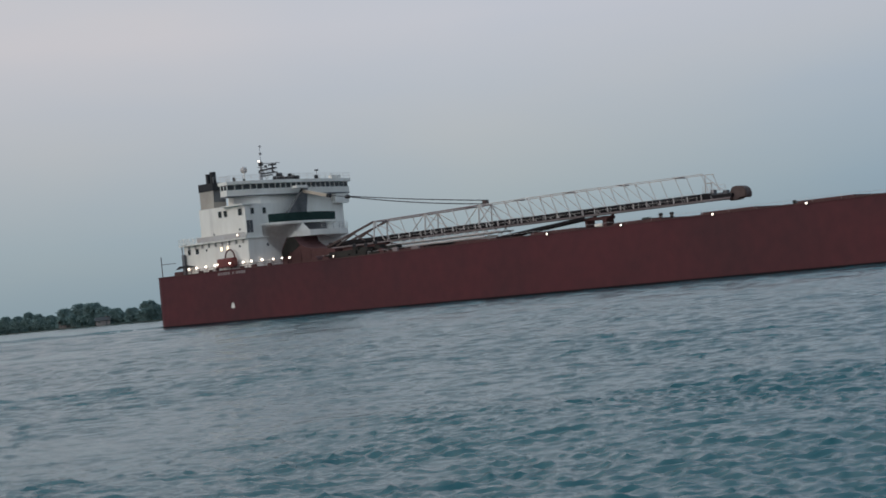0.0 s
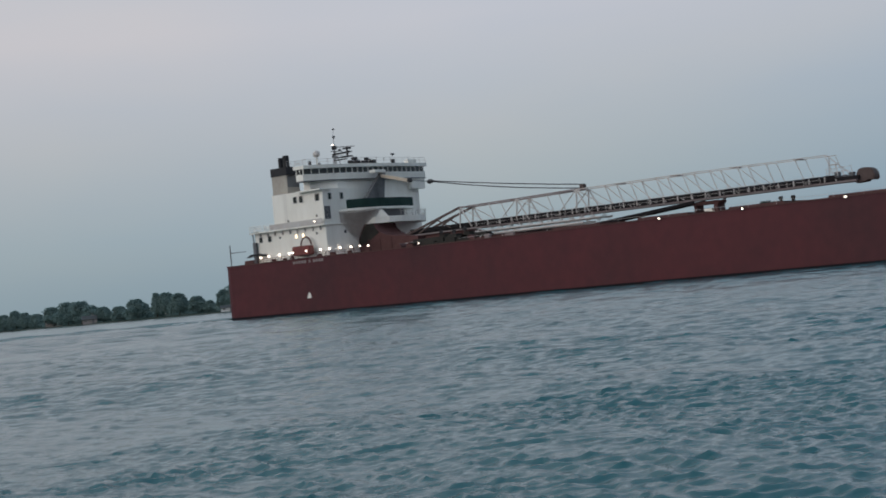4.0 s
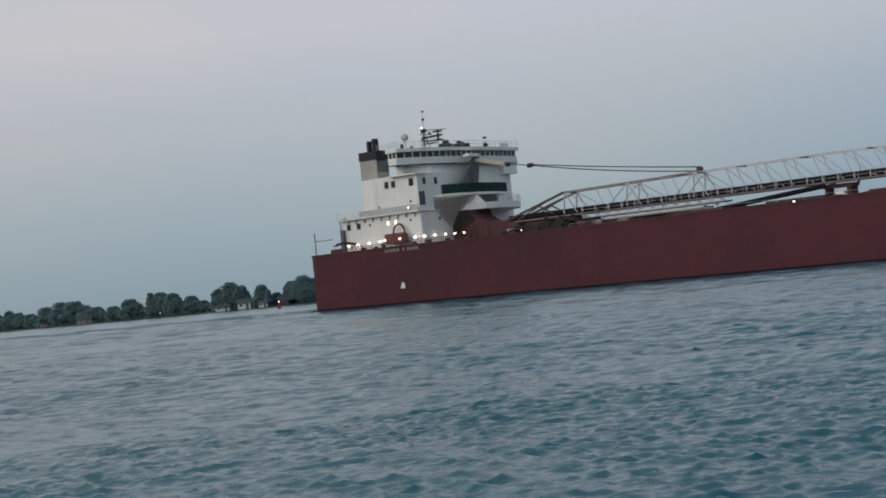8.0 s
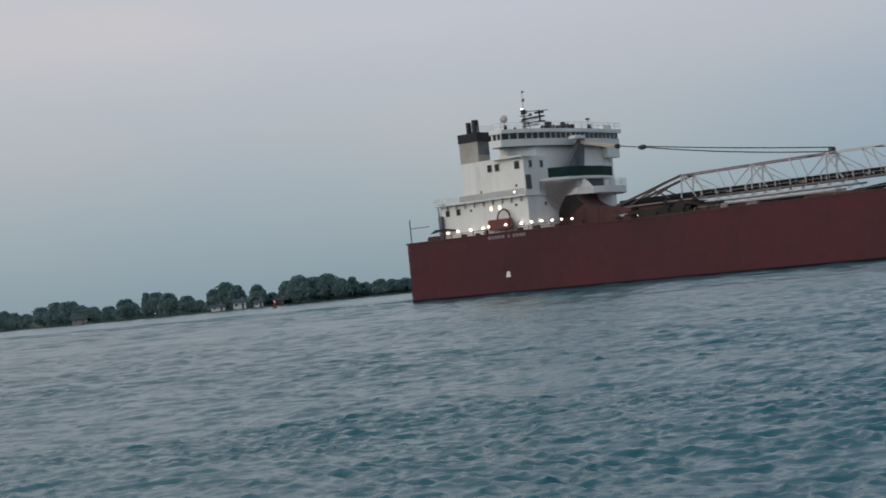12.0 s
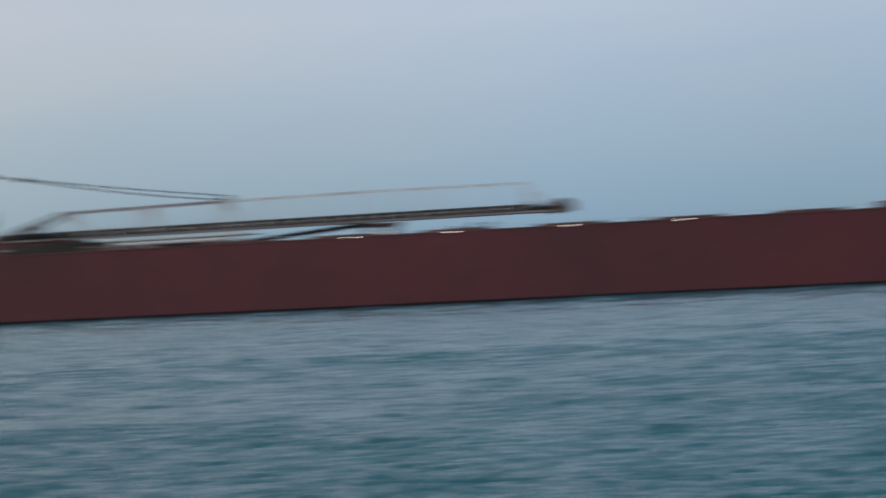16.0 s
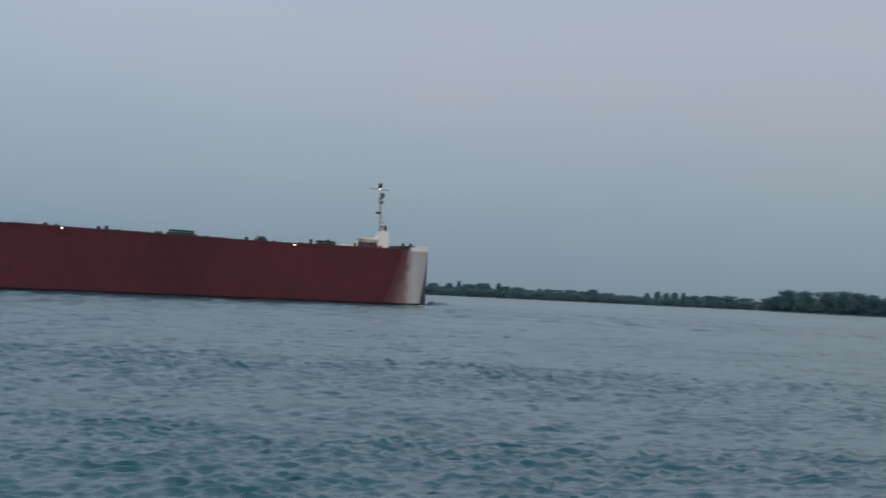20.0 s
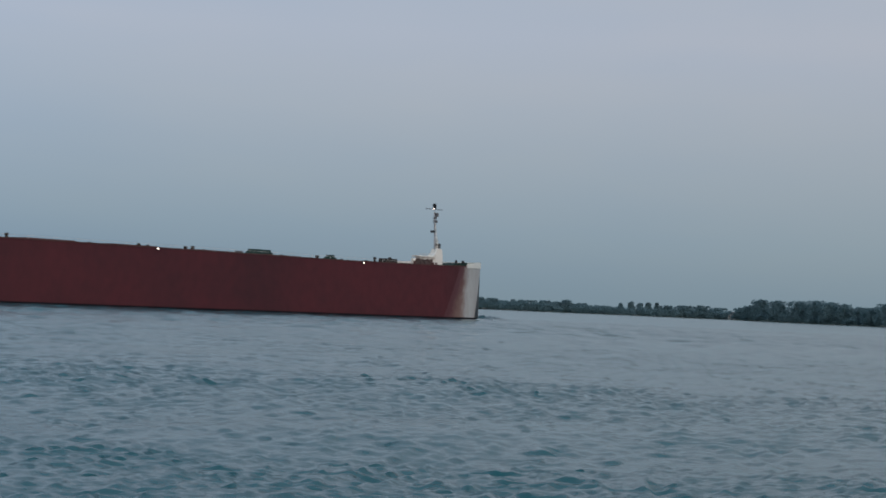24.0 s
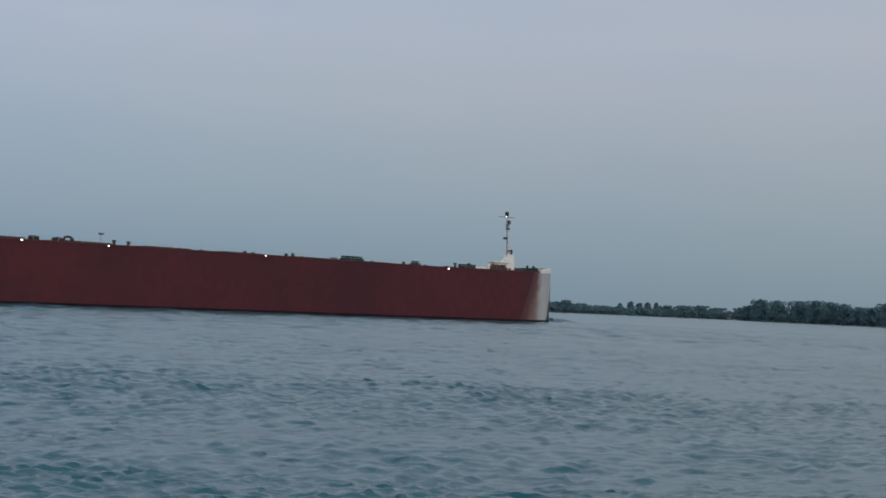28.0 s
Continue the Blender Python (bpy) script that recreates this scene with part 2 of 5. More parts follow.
M_ROOF = coat("dark_shingle_roof", (0.055, 0.06, 0.065), 0.85, amount=0.5, size=0.9)
M_FOAM = coat("white_foam", (0.62, 0.66, 0.68), 0.6, worn=(0.28, 0.36, 0.40), amount=0.8, size=1.2, bump=0.03)


def thin_leaf(m):
    n, l = m.node_tree.nodes, m.node_tree.links
    b = n["Principled BSDF"]
    tr, mix = n.new("ShaderNodeBsdfTranslucent"), n.new("ShaderNodeMixShader")
    l.new(b.inputs["Base Color"].links[0].from_socket, tr.inputs[0])
    mix.inputs[0].default_value = 0.5
    l.new(b.outputs[0], mix.inputs[1])
    l.new(tr.outputs[0], mix.inputs[2])
    l.new(mix.outputs[0], n["Material Output"].inputs[0])


for m, gloss in ((M_DARKRED, 0.12), (M_BROWN, 0.15), (M_CHORD, 0.25), (M_BELT, 0.12), (M_OLIVE, 0.15), (M_GREEN, 0.15), (M_GREY, 0.3), (M_BLACK, 0.25), (M_GRASS, 0.1), (M_STONE, 0.15), (M_HAZED_LEAF, 0.4), (M_HAZED_LEAF_FAR, 0.4)):
    m.node_tree.nodes["Principled BSDF"].inputs["Specular IOR Level"].default_value = gloss
thin_leaf(M_HAZED_LEAF)
thin_leaf(M_HAZED_LEAF_FAR)
M_WATER = water_material()


# ---- mesh helpers ----
def part(name, bm, material, parent=None, label="", smooth=False):
    me = bpy.data.meshes.new(name)
    bmesh.ops.recalc_face_normals(bm, faces=bm.faces)
    if smooth:
        for f in bm.faces:
            f.smooth = True
    bm.to_mesh(me)
    bm.free()
    me.materials.append(material)
    ob = new(name, me)
    ob.parent = parent
    return tagged(ob, label)


def box(bm, x0, x1, y0, y1, z0, z1, bevel=0.0):
    made = bmesh.ops.create_cube(bm, size=1.0, matrix=Matrix.Translation(((x0 + x1) / 2, (y0 + y1) / 2, (z0 + z1) / 2)) @ Matrix.Diagonal((x1 - x0, y1 - y0, z1 - z0, 1)))
    if bevel:
        edges = list({e for v in made["verts"] for e in v.link_edges})
        bmesh.ops.bevel(bm, geom=edges, offset=bevel, segments=2, affect="EDGES")
    return bm


def rod(bm, a, b, r0, r1=None, n=8):
    a, b = Vector(a), Vector(b)
    d = b - a
    turn = d.to_track_quat("Z", "Y").to_matrix().to_4x4()
    bmesh.ops.create_cone(bm, cap_ends=True, segments=n, radius1=r0, radius2=r0 if r1 is None else r1, depth=d.length, matrix=Matrix.Translation((a + b) / 2) @ turn)
    return bm


def beam(bm, a, b, w, h):
    """A square bar from a to b, w across and h high."""
    a, b = Vector(a), Vector(b)
    d = (b - a).normalized()
    side = d.cross(Vector((0, 0, 1)))
    side = side.normalized() if side.length > 1e-3 else Vector((0, 1, 0))
    up = side.cross(d)
    vs = [bm.verts.new(p + side * (sx * w / 2) + up * (sz * h / 2)) for p in (a, b) for sx, sz in ((-1, -1), (1, -1), (1, 1), (-1, 1))]
    for q in ((0, 1, 2, 3), (7, 6, 5, 4), (0, 4, 5, 1), (1, 5, 6, 2), (2, 6, 7, 3), (3, 7, 4, 0)):
        bm.faces.new([vs[i] for i in q])
    return bm


def prism(bm, outline, z0, z1):
    """An upright block on a plan outline of (x, y); z0 and z1 may be functions of (x, y)."""
    low = [bm.verts.new((x, y, z0(x, y) if callable(z0) else z0)) for x, y in outline]
    top = [bm.verts.new((x, y, z1(x, y) if callable(z1) else z1)) for x, y in outline]
    k = len(outline)
    bm.faces.new(low[::-1])
    bm.faces.new(top)
    for i in range(k):
        j = (i + 1) % k
        bm.faces.new((low[i], low[j], top[j], top[i]))
    return bm


def slab_xz(bm, outline, y0, y1):
    """A block whose outline lies in the x-z plane, from y0 to y1."""
    a = [bm.verts.new((x, y0, z)) for x, z in outline]
    b = [bm.verts.new((x, y1, z)) for x, z in outline]
    k = len(outline)
    bm.faces.new(a)
    bm.faces.new(b[::-1])
    for i in range(k):
        j = (i + 1) % k
        bm.faces.new((a[j], a[i], b[i], b[j]))
    return bm


def rail(bm, path, height, bars=3, step=1.6, r=0.035):
    """Posts and bars along a path of (x, y, z)."""
    for a, b in zip(path, path[1:]):
        a, b = Vector(a), Vector(b)
        k = max(1, round((b - a).length / step))
        for i in range(k + 1):
            p = a.lerp(b, i / k)
            rod(bm, p, p + Vector((0, 0, height)), r, n=5)
        for j in range(1, bars + 1):
            up = Vector((0, 0, height * j / bars))
            rod(bm, a + up, b + up, r * 0.8, n=5)
    return bm


def B():
    return bmesh.new()


# ---- the river ----
def runs(steps, grow, end):
    """Grid lines at even steps, stretch by stretch, then ever wider up to the end."""
    line = np.concatenate([np.arange(a, b, s) for a, b, s in steps] + [[steps[-1][1]]]).tolist()
    s = steps[-1][2]
    while line[-1] < end:
        s *= grow
        line.append(line[-1] + s)
    return np.array(line)


def river():
    """One sheet of water to the horizon: a fan of rings round the camera, finer in its view, with wind waves of many
    lengths.
    """
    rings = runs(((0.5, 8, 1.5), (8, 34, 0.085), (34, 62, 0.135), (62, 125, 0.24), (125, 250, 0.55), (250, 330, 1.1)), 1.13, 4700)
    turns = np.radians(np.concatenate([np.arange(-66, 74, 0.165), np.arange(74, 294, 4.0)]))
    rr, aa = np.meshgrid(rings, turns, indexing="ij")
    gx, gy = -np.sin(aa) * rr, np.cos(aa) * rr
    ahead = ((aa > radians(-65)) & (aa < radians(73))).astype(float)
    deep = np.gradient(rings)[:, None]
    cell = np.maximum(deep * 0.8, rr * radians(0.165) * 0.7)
    rng = np.random.default_rng(7)

    def swell(count, low, high_k):
        out = np.zeros_like(gx)
        for _ in range(count):
            a, k = rng.uniform(0, math.tau), rng.uniform(low, high_k)
            out += np.sin(k * (gx * math.cos(a) + gy * math.sin(a) * 0.7) + rng.uniform(0, math.tau))
        return out / math.sqrt(count / 2)

    # gusts: the chop varies in patches, and grows eastward and near the camera to fit its view
    gust = np.clip(1.0 + 0.10 * swell(12, 0.04, 0.22) + 0.17 * swell(14, 0.4, 1.8), 0.4, 1.6) * (1.0 - GUST_EAST * np.tanh(gx / 40)) * (1.0 + 0.15 * np.clip((46 - rr) / 22, 0, 1))
    z = np.zeros_like(gx)
    push_x, push_y = np.zeros_like(gx), np.zeros_like(gx)
    # two crossing trains of short wind waves near the camera, and longer ones by distance from it
    far_water = np.clip((rr - 95) / 75, 0, 1)
    fresh = np.clip((rr - 24) / 34, 0, 1) * (1.0 - 0.5 * far_water) * (0.35 + 0.65 * gust) * (1.0 - 0.25 * np.tanh(gx / 50))
    for count, low, top, mid, wide, slope, way, spread, where in (
            (56, 0.18, 1.6, 0.34, 0.54, 0.062, 124, 0.25, gust),
            (44, 0.18, 1.4, 0.34, 0.54, 0.054, 56, 0.36, gust),
            (38, 0.42, 2.6, 0.78, 0.58, 0.054, 120, 0.34, fresh),
            (26, 1.5, 5.0, 2.4, 0.80, 0.050, 108, 0.60, far_water)):
        for i in range(count):
            wave = low * (top / low) ** (i / (count - 1)) * rng.uniform(0.96, 1.04)
            turn = radians(way) + rng.normal(0, spread)
            k = math.tau / wave
            high = slope * math.exp(-0.5 * (math.log(wave / mid) / wide) ** 2) / k
            fade = np.clip((wave / cell - 2.2) / 2.2, 0, 1) * ahead * where
            c, sn = math.cos(turn), math.sin(turn)
            ph = k * (gx * c + gy * sn) + rng.uniform(0, math.tau)
            z += fade * high * np.sin(ph)
            lean = fade * high * np.cos(ph) * 0.6
            push_x += lean * c
            push_y += lean * sn
    # scattered steep wavelets, leaned towards the camera's side, thicker where the chop is stronger
    for wave, high, least in ((0.32, 0.010, 0.85), (0.50, 0.014, 1.05), (0.85, 0.018, 1.30), (1.5, 0.024, 1.45)):
        field = np.zeros_like(gx)
        for _ in range(22):
            k = math.tau / (wave * rng.uniform(0.7, 1.45))
            turn = radians(98) + rng.normal(0, 0.7)
            field += np.sin(k * (gx * math.cos(turn) + gy * math.sin(turn)) + rng.uniform(0, math.tau))
        crest = np.clip(field / math.sqrt(11.0) - least + 0.5 * (gust - 1.0), 0, 1.6) * np.clip((wave / cell - 2.2) / 2.2, 0, 1) * ahead
        z += high * crest
        push_y -= 1.5 * high * crest
    # long low swell that goes on to the far bank
    for i in range(10):
        wave = rng.uniform(7, 16)
        turn = radians(98) + rng.normal(0, 0.5)
        k = math.tau / wave
        z += 0.012 / k * np.sin(k * (gx * math.cos(turn) + gy * math.sin(turn)) + rng.uniform(0, math.tau)) * np.clip((wave / cell - 2.2) / 2.5, 0, 1) * ahead
    verts = np.stack([gx + push_x, gy + push_y, z], -1).reshape(-1, 3)
    nr, na = len(rings), len(turns)
    i = np.arange(nr - 1)[:, None] * na
    a, b = np.arange(na)[None, :], (np.arange(na)[None, :] + 1) % na
    quads = np.stack([i + a, i + na + a, i + na + b, i + b], -1).reshape(-1, 4)[:, ::-1]
    me = bpy.data.meshes.new("river_water")
    me.vertices.add(len(verts))
    me.vertices.foreach_set("co", verts.astype(np.float32).ravel())
    me.loops.add(quads.size)
    me.loops.foreach_set("vertex_index", np.ascontiguousarray(quads).astype(np.int32).ravel())
    me.polygons.add(len(quads))
    me.polygons.foreach_set("loop_start", np.arange(0, quads.size, 4, dtype=np.int32))
    me.polygons.foreach_set("use_smooth", np.ones(len(quads), dtype=bool))
    me.update(calc_edges=True)
    me.materials.append(M_WATER)
    return tagged(new("water", me), "choppy grey-green river water under an overcast evening sky", "river", kind="structure")


GUST_EAST = -0.26
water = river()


# ---- the far banks ----
def at(bearing, far, z=0.0):
    return Vector((-math.sin(radians(bearing)) * far, math.cos(radians(bearing)) * far, z))


def bank(name, line, label):
    """A low bank behind a sea wall, along a line of (bearing, distance)."""
    bm = B()
    rings = []
    for bearing, far in line:
        rings.append([bm.verts.new(at(bearing, far + d, z)) for d, z in ((0, -1.5), (0, 0.1), (1.2, 0.14), (14, 0.28), (60, 0.6), (700, 1.6))])
    for a, b in zip(rings, rings[1:]):
        for i in range(5):
            bm.faces.new((a[i], a[i + 1], b[i + 1], b[i]))
    return tagged(part(name, bm, M_GRASS), label, "river bank", kind="structure")


def sea_wall(name, line, label):
    bm = B()
    for (b0, f0), (b1, f1) in zip(line, line[1:]):
        k = 6
        for i in range(k):
            p, q = (at(b0 + (b1 - b0) * s, f0 + (f1 - f0) * s - 0.3) for s in ((i + 0.02) / k, (i + 0.98) / k))
            beam(bm, p + Vector((0, 0, -0.3)), q + Vector((0, 0, -0.3)), 0.7, 0.9)
    return tagged(part(name, bm, M_STONE), label, "sea wall", kind="structure")


LEFT_LINE = ((60, 1010), (53.5, 860), (49.5, 690), (45.5, 615), (42.2, 605), (39.3, 610), (36, 640), (30, 700), (20, 820))
RIGHT_LINE = ((-20, 1180), (-40, 1190), (-46, 1200), (-49.5, 1210), (-53.3, 1270), (-57.2, 1360), (-58, 1290), (-62.4, 1190), (-66, 1120), (-72, 1080))
bank("ground_west", LEFT_LINE, "low grassy river bank with houses and trees")
bank("ground_east", RIGHT_LINE, "low wooded river bank far across the water")
sea_wall("trim_west", LEFT_LINE, "weathered grey stone sea wall along the bank")
sea_wall("trim_east", RIGHT_LINE, "dark stone edge of the far bank")


def near_bank():
    """An unseen quay added under the camera: concrete slabs with a coping along the water."""
    bm = B()
    box(bm, -600, 600, -300, 1.6, -2.0, 0.88)
    box(bm, -600, 600, 1.6, 2.2, -2.0, 0.96)
    return tagged(part("ground_south", bm, M_STONE), "plain grey concrete quay, added unseen under the camera", "quay", kind="structure")


near_bank()


def leaf_mesh(name, centres, radii, count, size, rng, material):
    """Many small leaf sprays in and round some lumps, each a bent pair of triangles."""
    pick = rng.choice(len(centres), count, p=radii ** 2 / (radii ** 2).sum())
    way = rng.normal(size=(count, 3))
    way /= np.linalg.norm(way, axis=1)[:, None]
    way[:, 2] = np.where(way[:, 2] < -0.5, -way[:, 2], way[:, 2])
    c = centres[pick] + way * (radii[pick] * rng.uniform(0.72, 1.12, count))[:, None] * np.array((1.08, 1.08, 0.74))
    up = 0.6 * way + rng.normal(0, 0.45, (count, 3)) + np.array((0, -0.25, 0.35))
    up /= np.linalg.norm(up, axis=1)[:, None]
    u = np.cross(rng.normal(size=(count, 3)), up)
    u /= np.linalg.norm(u, axis=1)[:, None] + 1e-9
    w = np.cross(u, up)
    w /= np.linalg.norm(w, axis=1)[:, None] + 1e-9
    s = (size * rng.uniform(0.5, 1.3, count))[:, None]
    quad = np.stack([c - u * s, c - w * s * 0.7 + way * s * 0.2, c + u * s, c + w * s * 0.7 - way * s * 0.2], 1).reshape(-1, 3)
    me = bpy.data.meshes.new(name)
    me.from_pydata(quad.tolist(), [], np.arange(count * 4).reshape(-1, 4).tolist())
    me.materials.append(material)
    return me


def tree(place, high, wide, seed, leaves, size, material, label, group):
    """A tapered trunk that forks into limbs, and a crown of many uneven clumps inside a flattened dome."""
    rng = np.random.default_rng(seed)
    root = tagged(new("tree"), label, "tree", group)
    root.location = place
    bm = B()
    lean = Vector((rng.normal(0, 0.03), rng.normal(0, 0.03), 1)) * high
    rod(bm, (0, 0, -0.3), lean * 0.4, 0.028 * high, 0.017 * high)
    rod(bm, lean * 0.4, lean * 0.8, 0.017 * high, 0.006 * high)
    least = min(wide, high)
    flat = rng.uniform(1.7, 3.0)
    base = high * rng.uniform(0.10, 0.20)
    lumps, radii = [], []
    for i in range(28):
        a = 2.399963 * i + rng.uniform(-0.4, 0.4)
        up = (i + 0.5) / 28
        wall = max(0.0, 1 - max(0.0, (up - 0.25) / 0.75) ** flat) ** 0.5 * (0.72 + 0.28 * min(1.0, up / 0.3))
        r = rng.uniform(0.13, 0.21) * least
        reach = max(0.0, wide * 0.5 * wall * rng.uniform(0.72, 1.05) - r * 0.9)
        if i % 3 == 0:
            reach *= 0.45
        tip = Vector((math.cos(a) * reach, math.sin(a) * reach, min(base + up * (high - base), high - r * 0.8)))
        if i % 4 == 1:
            rod(bm, lean * max(0.2, tip.z / high - 0.25), tip, 0.009 * high, 0.003 * high, n=5)
        lumps.append(tip)
        radii.append(r)
    for s, up in ((-0.55, 0.40), (0.55, 0.42), (0.0, 0.30), (0.0, 0.62), (-0.3, 0.56), (0.32, 0.58), (-0.7, 0.30), (0.7, 0.30)):
        lumps.append(Vector((s * wide * 0.4, 0.0, high * up)))
        radii.append(0.31 * least)
    part("trunk", bm, M_BARK, root)
    me = leaf_mesh("crown", np.array([list(p) for p in lumps]), np.array(radii), leaves, size, rng, material)
    crown = new("crown", me)
    crown.parent = root
    return root


def shrubs(name, line, b0, b1, back, high, count, size, seed, material, label):
    rng = np.random.default_rng(seed)
    bear = rng.uniform(b0, b1, 700)
    order = np.argsort([p[0] for p in line])
    far = np.interp(bear, np.array([p[0] for p in line])[order], np.array([p[1] for p in line])[order]) + rng.uniform(*back, 700)
    r = rng.uniform(0.30, 0.66, 700) * high
    c = np.stack([-np.sin(np.radians(bear)) * far, np.cos(np.radians(bear)) * far, 0.3 + r * 0.5], -1)
    return tagged(new(name, leaf_mesh(name, c, r, count, size, rng, material)), label, "shrubs", kind="stuff")


# bearing, distance, height, width of the trees
TREES_WEST = (
    (54.75, 915, 9.0, 10.0), (54.32, 902, 8.6, 9.0), (53.92, 892, 9.6, 9.5), (53.52, 880, 9.2, 8.6),
    (53.15, 867, 10.6, 8.1), (52.82, 857, 9.1, 7.4), (52.42, 844, 7.8, 9.1), (51.88, 813, 10.2, 9.9), (51.36, 795, 11.8, 14.3),
    (50.89, 779, 11.5, 14.6), (50.52, 755, 8.7, 9.2), (50.11, 742, 7.5, 8.0), (49.55, 722, 6.9, 8.3), (48.93, 701, 9.2, 11.4),
    (48.24, 692, 11.0, 4.5), (47.88, 690, 10.8, 9.4), (47.45, 673, 9.8, 8.2), (46.78, 665, 7.8, 7.7), (46.35, 661, 5.4, 5.2),
    (45.83, 643, 9.3, 6.0), (45.37, 641, 11.5, 10.6), (44.98, 643, 9.9, 6.5), (44.27, 633, 9.3, 6.8), (43.75, 636, 5.5, 6.4),
    (43.18, 638, 9.7, 7.3), (42.75, 629, 11.4, 9.5), (42.17, 631, 10.1, 9.1), (41.71, 636, 11.0, 10.5), (41.26, 629, 8.6, 7.7),
    (40.80, 633, 8.6, 4.6), (40.35, 638, 5.9, 8.3), (39.79, 631, 6.6, 6.8), (39.38, 636, 6.1, 5.9), (38.88, 644, 6.1, 9.3),
    (38.29, 641, 5.6, 4.2), (37.88, 649, 5.0, 9.3),
)
TREES_WEST_BEHIND = tuple((37.3 - 0.62 * i, 655 + 6 * i, 7.5 + 1.6 * math.sin(i * 2.1), 9 + 2 * math.sin(i * 1.3)) for i in range(12))
TREES_EAST = (
    (-46.08, 1216, 9.5, 8.7), (-46.44, 1221, 11.6, 3.5), (-46.78, 1226, 9.7, 9.7), (-47.25, 1220, 10.6, 12.3), (-47.45, 1224, 10.8, 7.9),
    (-47.89, 1229, 11.3, 4.4), (-48.18, 1222, 9.3, 13.2), (-48.63, 1228, 8.9, 12.4), (-48.90, 1232, 7.4, 10.6), (-49.72, 1230, 8.6, 19.9),
    (-50.44, 1245, 8.9, 17.9), (-50.96, 1257, 8.5, 10.9), (-51.32, 1255, 10.2, 9.9), (-51.78, 1266, 8.0, 18.2), (-52.49, 1281, 7.0, 23.0),
    (-53.26, 1285, 9.6, 4.6), (-53.65, 1298, 11.4, 5.6), (-53.97, 1310, 10.4, 5.7), (-54.26, 1308, 11.1, 5.6), (-54.56, 1319, 11.5, 4.7),
    (-54.93, 1332, 9.6, 19.2), (-55.53, 1337, 10.3, 19.2), (-56.13, 1355, 11.0, 21.5), (-56.74, 1373, 9.8, 17.8),
)
TREES_EAST_NEAR = (
    (-57.57, 1343, 10.5, 14.5), (-57.93, 1316, 12.5, 13.3), (-58.26, 1308, 17.9, 14.1), (-58.85, 1287, 17.3, 14.8), (-59.60, 1274, 17.4, 15.6),
    (-60.18, 1264, 18.3, 18.2), (-60.67, 1245, 17.2, 15.2), (-61.15, 1238, 16.3, 13.4), (-61.64, 1231, 14.1, 15.1), (-62.12, 1212, 13.9, 14.8),
    (-62.59, 1206, 17.6, 19.1), (-63.16, 1199, 17.6, 17.3),
)
TREES_EAST_BEHIND = tuple((-45.5 + 0.7 * i, 1215, 9 + 2 * math.sin(i * 1.9), 11 + 3 * math.sin(i * 1.1)) for i in range(8))
# trees and shrubs on both banks wear the haze-painted leaf colours
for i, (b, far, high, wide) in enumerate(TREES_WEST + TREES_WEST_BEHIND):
    tree(at(b, far, 0.35), high - 0.35, wide * 1.16, 100 + i, 5600, 0.44, M_HAZED_LEAF, "broad leafy tree in full summer leaf on the bank" if wide > 8 else "slim leafy tree on the bank", "trees on the west bank")
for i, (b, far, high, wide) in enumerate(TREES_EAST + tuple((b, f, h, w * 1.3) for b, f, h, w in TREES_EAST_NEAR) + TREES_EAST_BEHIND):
    tree(at(b, far, 0.35), high - 0.35, wide * 1.18, 300 + i, 3600, 0.68, M_HAZED_LEAF_FAR, "leafy tree in the far wood across the river, haze painted into its colour" if wide > 8 else "tall slim tree above the far wood", "trees on the east bank")
shrubs("shrubs_west", LEFT_LINE, 30, 57, (27, 58), 3.8, 60000, 0.42, 5, M_HAZED_LEAF, "low shrubs and hedges between the houses on the bank, hazed in colour")
shrubs("shrubs_east", RIGHT_LINE, -66, -40, (6, 26), 8.6, 80000, 0.66, 6, M_HAZED_LEAF_FAR, "dense undergrowth along the edge of the far wood")


def house(bearing, far, wide, deep, eaves, ridge, wall, label):
    """A small house that faces the water: walls, a gable roof, a door and windows."""
    root = tagged(new("house"), label, "house", "houses on the bank")
    root.matrix_world = Matrix.Translation(at(bearing, far, 0.5)) @ pose(0, 0, 0, 0, 0, bearing)
    w, d = wide / 2, deep / 2
    part("wall", box(B(), -w, w, -d, d, -0.4, eaves), wall, root)
    bm = B()
    a = [bm.verts.new(p) for p in ((-w - 0.4, -d - 0.5, eaves - 0.1), (w + 0.4, -d - 0.5, eaves - 0.1), (w + 0.4, d + 0.5, eaves - 0.1), (-w - 0.4, d + 0.5, eaves - 0.1), (-w - 0.4, 0, ridge), (w + 0.4, 0, ridge))]
    for q in ((0, 1, 5, 4), (3, 4, 5, 2), (0, 4, 3), (1, 2, 5), (0, 3, 2, 1)):
        bm.faces.new([a[i] for i in q])
    part("roof", bm, M_ROOF, root)
    k = max(2, int(wide // 2.2))
    for i in range(k):
        x = -w + wide * (i + 0.5) / k
        if i == k // 2:
            part("door", box(B(), x - 0.45, x + 0.45, -d - 0.06, -d + 0.05, -0.2, min(1.9, eaves - 0.15)), M_GREY, root)
        else:
            win = part("window", box(B(), x - 0.55, x + 0.55, -d - 0.08, -d + 0.05, eaves * 0.38, eaves * 0.78), M_LIGHTGREY, root)
            part("pane", box(B(), x - 0.45, x + 0.45, -d - 0.1, -d - 0.07, eaves * 0.43, eaves * 0.73), M_GLASS, win)
    part("chimney", box(B(), w * 0.4, w * 0.4 + 0.6, -0.3, 0.3, eaves, ridge + 0.6), M_PINK, root)
    return root


